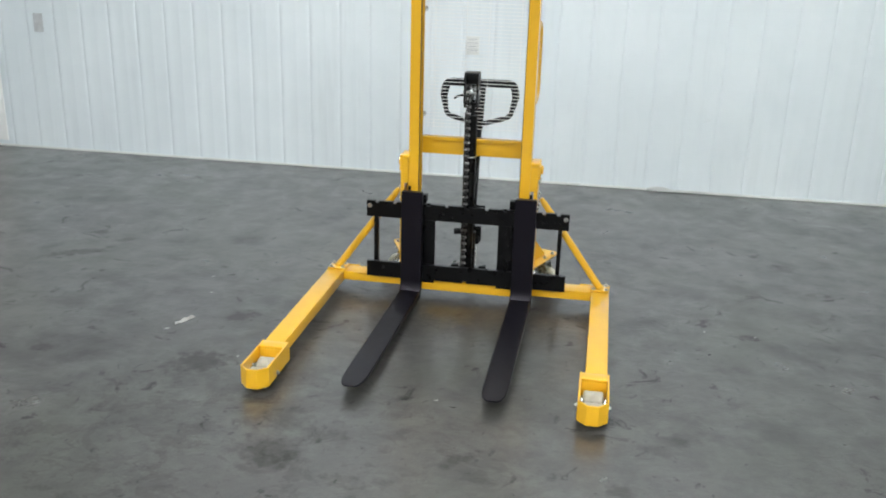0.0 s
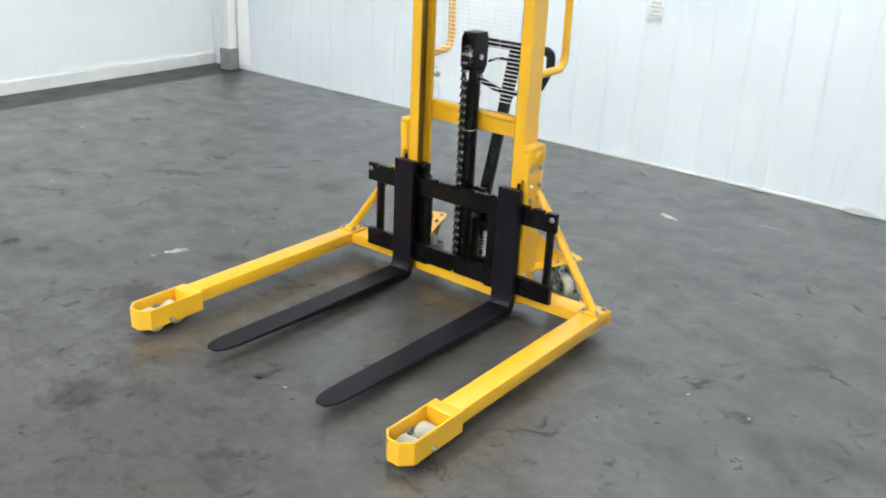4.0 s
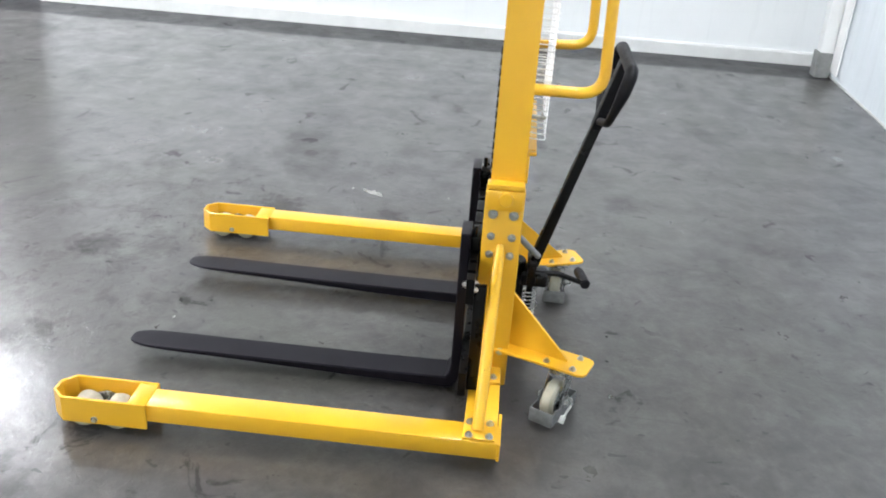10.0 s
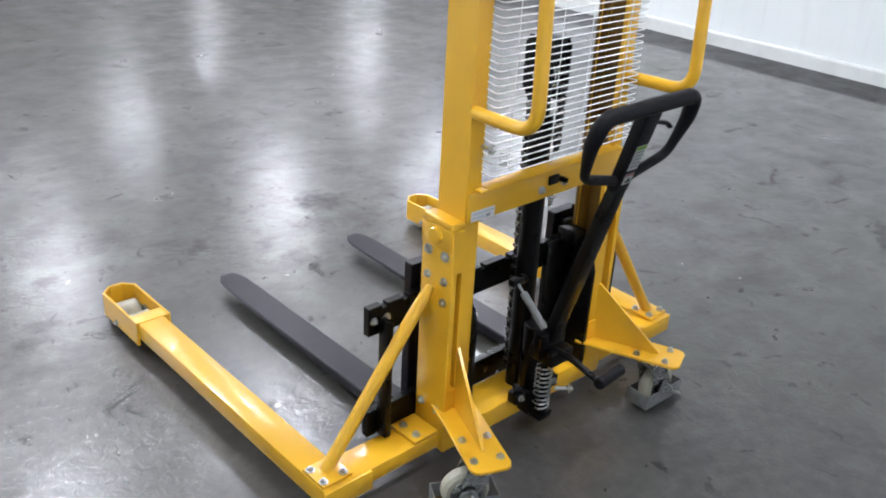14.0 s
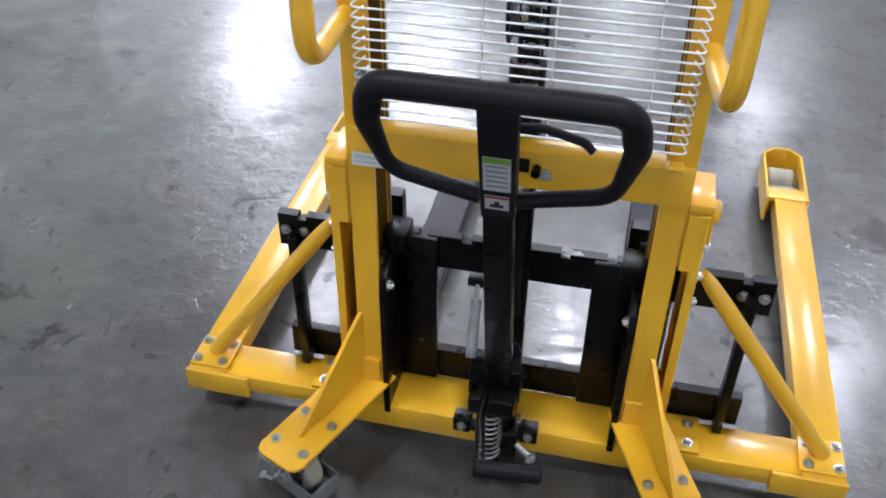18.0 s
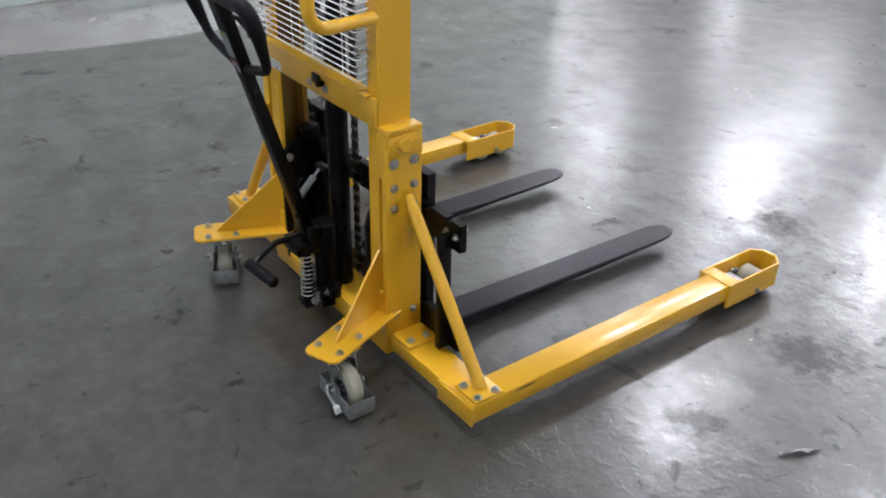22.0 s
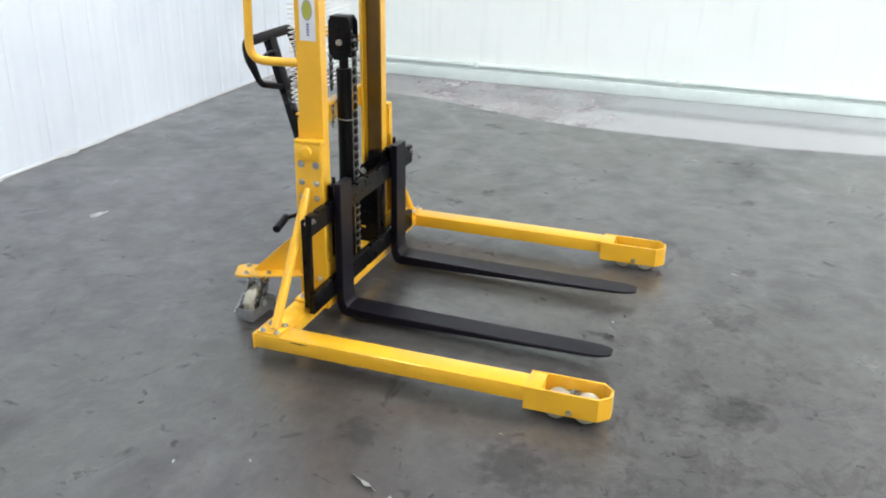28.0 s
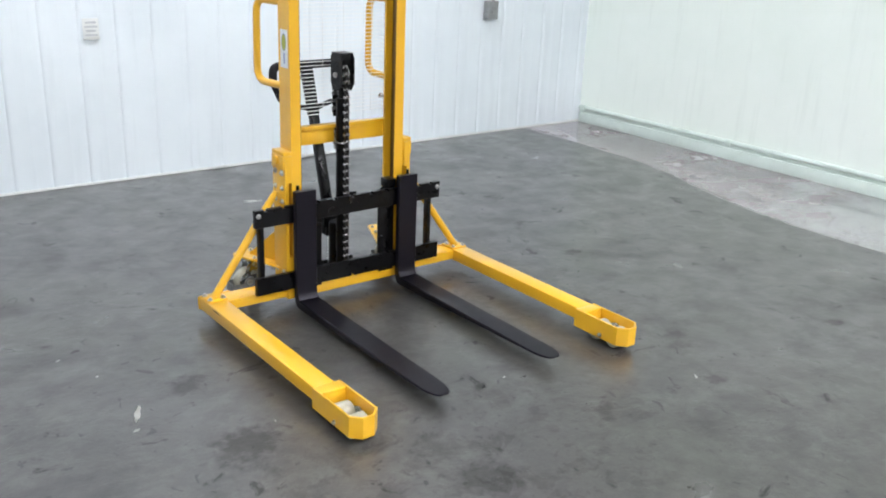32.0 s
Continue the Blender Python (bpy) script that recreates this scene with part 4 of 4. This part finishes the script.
def chain(points, name, parent):
    """A leaf chain laid along a line: paired side plates and a pin at each joint."""
    bm, pin = bmesh.new(), bmesh.new()
    cyl(pin, (-0.014, 0, 0), (0.014, 0, 0), 0.0070, 8)
    pin_mesh = mesh_of("chain_pin", pin, PIN_STEEL)
    length = [0.0]
    for a, b in zip(points, points[1:]):
        length.append(length[-1] + (b - a).length)
    pitch, k = 0.0172, 0
    def at(q):
        for j in range(len(points) - 1):
            if q <= length[j + 1] or j == len(points) - 2:
                return points[j].lerp(points[j + 1], (q - length[j]) / (length[j + 1] - length[j]))
    while (k + 1) * pitch < length[-1]:
        a, b = at(k * pitch), at((k + 1) * pitch)
        mid, d = (a + b) / 2, (b - a).normalized()
        rot = Vector((0, 0, 1)).rotation_difference(d).to_matrix().to_4x4()
        for x in ((-0.010, 0.0035) if k % 2 else (-0.0062, -0.0005)):
            bmesh.ops.create_cube(bm, size=1, matrix=Matrix.Translation(mid + Vector((x + 0.003, 0, 0))) @ rot @ Matrix.Diagonal((0.0035, 0.0125, pitch * 1.45, 1)))
        if k % 2:
            ob = new("chain_pin", pin_mesh)
            ob.parent, ob.location = parent, a
        k += 1
    return part(name, bm, CHAIN_STEEL, parent, "oily steel lifting chain")


arc = [Vector((CX - 0.010, CY - 0.051 * math.cos(a * math.pi / 10), 1.052 + 0.051 * math.sin(a * math.pi / 10))) for a in range(11)]
chain([Vector((CX - 0.010, CY - 0.051, 0.150))] + arc + [Vector((CX - 0.010, CY + 0.051, 0.845))], "chain", lift)
bm = bmesh.new()
cyl(bm, (CX - 0.010, CY + 0.051, 0.700), (CX - 0.010, CY + 0.051, 0.811), 0.006, 12)
hexhead(bm, (CX - 0.010, CY + 0.051, 0.730), (0, 0, -1), 0.010)
part("chain_anchor", bm, STEEL_DULL, lift)
bm = bmesh.new()
box(bm, CX - 0.022, CX + 0.018, 0.1492, 0.157, 0.768, 0.794, 0.003)
cyl(bm, (CX - 0.034, 0.1492, 0.776), (CX - 0.034, 0.170, 0.776), 0.008, 12)
part("anchor_clip", bm, BLACK, lift)

# fork carriage
carriage = new("carriage")
carriage.parent = stacker
carriage["label"] = "black welded fork carriage"


def notched(z0, z1, notches, down):
    """A carriage bar's outline in x and z, with small square notches in one edge."""
    if down:
        out = [(-0.503, z1), (-0.503, z0)]
        for x in notches:
            out += [(x - 0.009, z0), (x - 0.009, z0 + 0.010), (x + 0.009, z0 + 0.010), (x + 0.009, z0)]
        out += [(0.503, z0), (0.503, z1)]
    else:
        out = [(0.503, z0), (0.503, z1)]
        for x in reversed(notches):
            out += [(x + 0.009, z1), (x + 0.009, z1 - 0.010), (x - 0.009, z1 - 0.010), (x - 0.009, z1)]
        out += [(-0.503, z1), (-0.503, z0)]
    return out


bm = bmesh.new()
prism(bm, notched(0.424, 0.505, [-0.45, -0.36, -0.19, -0.10, 0.0, 0.10, 0.19, 0.38, 0.45], False), 1, 0.002, 0.026, 0.0015)
part("top_bar", bm, BLACK, carriage)
bm = bmesh.new()
prism(bm, notched(0.107, 0.187, [0.0], True), 1, 0.002, 0.026, 0.0015)
part("bottom_bar", bm, BLACK, carriage)
for s in (-1, 1):
    bm = bmesh.new()
    box(bm, s * 0.461 - 0.010, s * 0.461 + 0.010, 0.026, 0.062, 0.110, 0.470, 0.002)
    part("side_post", bm, BLACK, carriage)
    for x in (0.446, 0.487):
        bolt(carriage, (s * x, 0.026, 0.466), (0, 1, 0), 0.008)
    bolt(carriage, (s * 0.487, 0.002, 0.480), (0, -1, 0), 0.008)
    bm = bmesh.new()
    box(bm, min(s * 0.158, s * 0.246), max(s * 0.158, s * 0.246), 0.0265, 0.040, 0.085, 0.503, 0.002)
    part("back_plate", bm, BLACK, carriage)
    # roller plate riding in the mast
    bm = bmesh.new()
    prism(bm, [(0.040, 0.075), (0.128, 0.075), (0.150, 0.095), (0.152, 0.430), (0.140, 0.470), (0.112, 0.492), (0.080, 0.500), (0.040, 0.503)], 0, s * 0.236, s * 0.250, 0.002)
    part("roller_plate", bm, BLACK, carriage)
    for z in (0.125, 0.440):
        bm = bmesh.new()
        cyl(bm, (s * 0.250, 0.072, z), (s * 0.308, 0.072, z), 0.036, 24, bev=0.004)
        part("guide_roller", bm, STEEL_DULL, carriage)
    bolt(carriage, (s * 0.236, 0.128, 0.445), (-s, 0, 0), 0.010)
    # small stop block on top of the bar by the mast
    bm = bmesh.new()
    box(bm, min(s * 0.208, s * 0.256), max(s * 0.208, s * 0.256), 0.028, 0.092, 0.503, 0.545, 0.003)
    part("chain_block", bm, BLACK, carriage)

# forks
for s, heel_x, tip_x in ((-1, -0.268, -0.290), (1, 0.291, 0.284)):
    w = 0.0525
    bm = bmesh.new()
    # cross-sections along the blade, so that the plan narrows to a rounded tip
    rows = []
    def section(y, zt, zb, hw):
        c = heel_x + (tip_x - heel_x) * min(1.0, max(0.0, -y / 1.084))
        b = min(0.004, (zt - zb) * 0.3)
        return [bm.verts.new(p) for p in ((c - hw, y, zb + b), (c - hw, y, zt - b), (c - hw + b, y, zt), (c + hw - b, y, zt), (c + hw, y, zt - b), (c + hw, y, zb + b), (c + hw - b, y, zb), (c - hw + b, y, zb))]
    for y, zt, zb, hw in ((-0.045, 0.062, 0.020, w), (-0.30, 0.0585, 0.024, w), (-0.70, 0.057, 0.037, w), (-0.96, 0.057, 0.044, w), (-1.02, 0.057, 0.046, 0.0505), (-1.055, 0.0572, 0.0475, 0.0455), (-1.080, 0.0572, 0.049, 0.037), (-1.094, 0.057, 0.050, 0.028), (-1.100, 0.0565, 0.051, 0.019)):
        rows.append(section(y, zt, zb, hw))
    for a, b in zip(rows, rows[1:]):
        for k in range(8):
            bm.faces.new((a[k], a[(k + 1) % 8], b[(k + 1) % 8], b[k]))
    bm.faces.new(rows[-1])
    prism(bm, [(y, z) for y, z in ((0.0, 0.572), (-0.030, 0.572), (-0.030, 0.110), (-0.034, 0.080), (-0.046, 0.062), (-0.046, 0.020), (-0.020, 0.026), (-0.006, 0.050), (0.0, 0.075))], 0, heel_x - w, heel_x + w, 0.003)
    bmesh.ops.recalc_face_normals(bm, faces=bm.faces)
    fork = part("fork", bm, FORK, stacker, "worn black pallet fork with a rounded tip")
    bm = bmesh.new()
    box(bm, heel_x - 0.030, heel_x + 0.030, 0.0005, 0.034, 0.507, 0.556, 0.003)
    part("hook", bm, BLACK, fork)
    bm = bmesh.new()
    cyl(bm, (heel_x + s * 0.02, 0.012, 0.552), (heel_x + s * 0.02, 0.012, 0.590), 0.007, 12, bev=0.001)
    part("stop_pin", bm, BLACK, fork)

# pump, pedal and tiller
pump = new("pump")
pump.parent = stacker
pump["label"] = "black hydraulic pump unit"
bm = bmesh.new()
box(bm, -0.050, 0.040, 0.120, 0.190, 0.062, 0.135, 0.006)
box(bm, -0.020, 0.034, 0.186, 0.232, 0.060, 0.080, 0.004)
cyl(bm, (-0.006, 0.150, 0.130), (-0.006, 0.150, 0.340), 0.036, 28, bev=0.004)
part("body", bm, BLACK, pump)
bm = bmesh.new()
box(bm, -0.046, 0.046, 0.172, 0.262, 0.262, 0.306, 0.008)
box(bm, -0.052, 0.052, 0.190, 0.222, 0.270, 0.352, 0.006)
part("tiller_head", bm, BLACK, pump)
bm = bmesh.new()
tube(bm, [(0.006 + 0.0235 * math.cos(a * math.pi / 6), 0.206 + 0.0235 * math.sin(a * math.pi / 6), 0.095 + a * 0.00125) for a in range(116)], 0.0026, 6)
part("spring", bm, STEEL, pump, "bright steel coil spring")
bm = bmesh.new()
cyl(bm, (0.006, 0.206, 0.085), (0.006, 0.206, 0.262), 0.011, 16)
cyl(bm, (0.006, 0.206, 0.078), (0.006, 0.206, 0.094), 0.024, 20, bev=0.002)
part("plunger", bm, BLACK, pump)
for x in (0.070, -0.072):
    bm = bmesh.new()
    box(bm, min(x, x * 0.4), max(x, x * 0.4), 0.150, 0.176, 0.112, 0.126, 0.003)
    box(bm, x - 0.019, x + 0.019, 0.148, 0.184, 0.113, 0.150, 0.004)
    lug = part("mount_lug", bm, BLACK, pump)
    bolt(lug, (x, 0.184, 0.134), (0, 1, 0), 0.007)
bm = bmesh.new()
cyl(bm, (-0.052, 0.205, 0.128), (-0.085, 0.232, 0.128), 0.006, 10)
hexhead(bm, (-0.085, 0.232, 0.128), (-0.7, 0.6, 0), 0.010)
part("valve", bm, STEEL, pump, "small steel release valve and lever")
bm = bmesh.new()
tube(bm, fillet([(0.010, 0.205, 0.300), (0.012, 0.300, 0.305), (-0.006, 0.392, 0.268)], 0.05, 5), 0.0095, 12, flat=1.0)
pedal = part("pedal_arm", bm, BLACK, pump, "bent black foot pedal arm")
bm = bmesh.new()
cyl(bm, (0.006, 0.395, 0.270), (-0.118, 0.376, 0.258), 0.017, 18, bev=0.004)
part("pedal_pad", bm, RUBBER, pedal, "ribbed black rubber pedal")
bm = bmesh.new()
cyl(bm, (0.058, 0.118, 0.478), (0.056, 0.142, 0.457), 0.0045, 10)
cyl(bm, (0.056, 0.142, 0.457), (0.048, 0.224, 0.378), 0.0105, 16, bev=0.002)
part("strut", bm, GUARD_GREY, pump, "short steel release strut")
bm = bmesh.new()
box(bm, 0.020, 0.078, 0.102, 0.124, 0.470, 0.490, 0.003)
part("strut_lug", bm, BLACK, pump)

# tiller: tapered shaft and a loop handle
A, B = Vector((-0.006, 0.196, 0.285)), Vector((-0.010, 0.420, 1.052))
up = (B - A).normalized()
acr = Vector((1, 0, 0)) - up * up.x
acr.normalize()
nrm = up.cross(acr).normalized()
tiller = new("tiller")
tiller.parent = stacker
tiller["label"] = "black pump tiller with a closed loop handle"


def shaft(bm, p, q, w0, t0, w1, t1, bev=0.004):
    rings = []
    for c, w, t in ((p, w0, t0), (q, w1, t1)):
        rings.append([bm.verts.new(c + acr * (a * w / 2) + nrm * (b * t / 2)) for a, b in ((-1, -1), (1, -1), (1, 1), (-1, 1))])
    faces = [bm.faces.new((rings[0][k], rings[0][(k + 1) % 4], rings[1][(k + 1) % 4], rings[1][k])) for k in range(4)]
    faces += [bm.faces.new(rings[0]), bm.faces.new(rings[1])]
    bmesh.ops.recalc_face_normals(bm, faces=faces)
    bmesh.ops.bevel(bm, geom=list({e for f in faces for e in f.edges}), offset=bev, segments=2, profile=0.5, affect="EDGES")


bm = bmesh.new()
shaft(bm, A, A.lerp(B, 0.74), 0.050, 0.034, 0.046, 0.030)
part("shaft", bm, BLACK, tiller)
bm = bmesh.new()
shaft(bm, A.lerp(B, 0.70), A.lerp(B, 0.985), 0.052, 0.030, 0.056, 0.034)
head = part("handle_head", bm, RUBBER, tiller)


def on(a, b, h=0.0):
    """A point of the handle's plane: a across, b up the shaft, h out of it."""
    return B + acr * a + up * b + nrm * h


loop = fillet([on(-0.028, -0.206), on(-0.164, -0.168), on(-0.186, -0.070), on(-0.176, 0.0), on(0.176, 0.0), on(0.186, -0.070), on(0.164, -0.168), on(0.028, -0.206)], 0.050, 8)
mids = [0.0125 + 0.0075 * max(0.0, min(1.0, ((p - B).dot(up) + 0.125) / 0.07)) for p in loop]
bm = bmesh.new()
tube(bm, loop, 0.016, 16, radii=mids)
part("loop_grip", bm, RUBBER, tiller, "black rubber-coated loop grip")
bm = bmesh.new()
tube(bm, fillet([on(0.0, -0.065, -0.010), on(-0.060, -0.062, -0.014), on(-0.115, -0.075, -0.010), on(-0.128, -0.085, -0.004)], 0.03, 5), 0.0085, 10, flat=0.7)
part("release_lever", bm, RUBBER, tiller, "black plastic release lever under the grip")
for b0, b1, w, mat, lab in ((-0.170, -0.098, 0.040, STICKER, "white instruction sticker with a green band"), (-0.212, -0.180, 0.036, STICKER, "white warning sticker with a red band")):
    bm = bmesh.new()
    vs = [bm.verts.new(on(a * w / 2, b, 0.0173 * k)) for k in (1,) for a, b in ((-1, b0), (1, b0), (1, b1), (-1, b1))]
    bm.faces.new(vs)
    bmesh.ops.solidify(bm, geom=bm.faces[:], thickness=0.0006)
    st = part("sticker", bm, mat, head, lab)
    rows = [(b1 - 0.012, b1 - 0.001, 0.95, GREEN_INK)] + [(b1 - 0.020 - k * 0.0105, b1 - 0.0165 - k * 0.0105, 0.78, GREY_INK) for k in range(5)] if lab.startswith("white instr") else [(b1 - 0.006, b1 - 0.001, 0.95, RED_INK), (b0 + 0.006, b0 + 0.013, 0.55, BLACK_INK), (b0 + 0.013, b0 + 0.020, 0.2, BLACK_INK)]
    for c0, c1, f, ink in rows:
        bm = bmesh.new()
        vs = [bm.verts.new(on(a * w * f / 2, b, 0.0184)) for a, b in ((-1, c0), (1, c0), (1, c1), (-1, c1))]
        bm.faces.new(vs)
        bmesh.ops.solidify(bm, geom=bm.faces[:], thickness=0.0004)
        part("print_bar", bm, ink, st)


# ---- scraps on the floor ----
def scrap(name, at, length, width, turn, mat, label, category, curl=0.003):
    bm = bmesh.new()
    n = 7
    edge = []
    for k in range(n):
        t = k / (n - 1) - 0.5
        edge.append((t * length, width * (0.5 - abs(t) * 0.8) * random.uniform(0.5, 1.2), 0.002 + curl * random.random()))
    top = [bm.verts.new((x, w, z)) for x, w, z in edge]
    bot = [bm.verts.new((x + random.uniform(-0.2, 0.2) * width, -w, 0.002)) for x, w, z in edge]
    for k in range(n - 1):
        bm.faces.new((top[k], top[k + 1], bot[k + 1], bot[k]))
    bmesh.ops.solidify(bm, geom=bm.faces[:], thickness=0.0015)
    ob = thing(name, bm, mat, label, category, "scraps on the floor")
    ob.matrix_basis = Matrix.Translation((at[0], at[1], 0.0012)) @ Matrix.Rotation(radians(turn), 4, "Z")


TORN, TINY, CRUMB = "small torn white paper scrap on the concrete", "tiny greyish paper scrap on the concrete", "small dark crumb of dirt on the concrete"
for at, length, width, turn in (((-1.250, -0.535), 0.11, 0.026, 62), ((0.285, 1.649), 0.11, 0.028, -12)):
    scrap("paper_scrap", at, length, width, turn, PAPER, TORN, "scrap", 0.016)
for at, length, width, turn in (((-1.293, -0.640), 0.030, 0.016, 20), ((0.722, -1.475), 0.035, 0.020, 50), ((0.056, -1.045), 0.018, 0.012, 10), ((1.182, -0.090), 0.022, 0.010, 70),
                                ((-1.361, 0.048), 0.020, 0.010, 15), ((-0.862, -0.845), 0.018, 0.010, 80), ((-1.276, -0.170), 0.016, 0.010, 40), ((1.415, -0.097), 0.016, 0.010, 120)):
    scrap("paper_scrap", at, length, width, turn, PAPER_GREY, TINY, "scrap")
scrap("metal_shaving", (0.268, 0.498), 0.018, 0.012, 70, STEEL_DULL, "tiny bright metal shaving on the concrete", "scrap")
for at, length, width, turn in (((-0.066, -1.062), 0.034, 0.018, 30), ((-0.115, 0.513), 0.016, 0.012, 10), ((0.055, 0.502), 0.016, 0.010, 60), ((1.180, -0.350), 0.020, 0.012, 40), ((-1.116, 0.061), 0.016, 0.010, 75)):
    scrap("debris", at, length, width, turn, DIRT, CRUMB, "scrap")
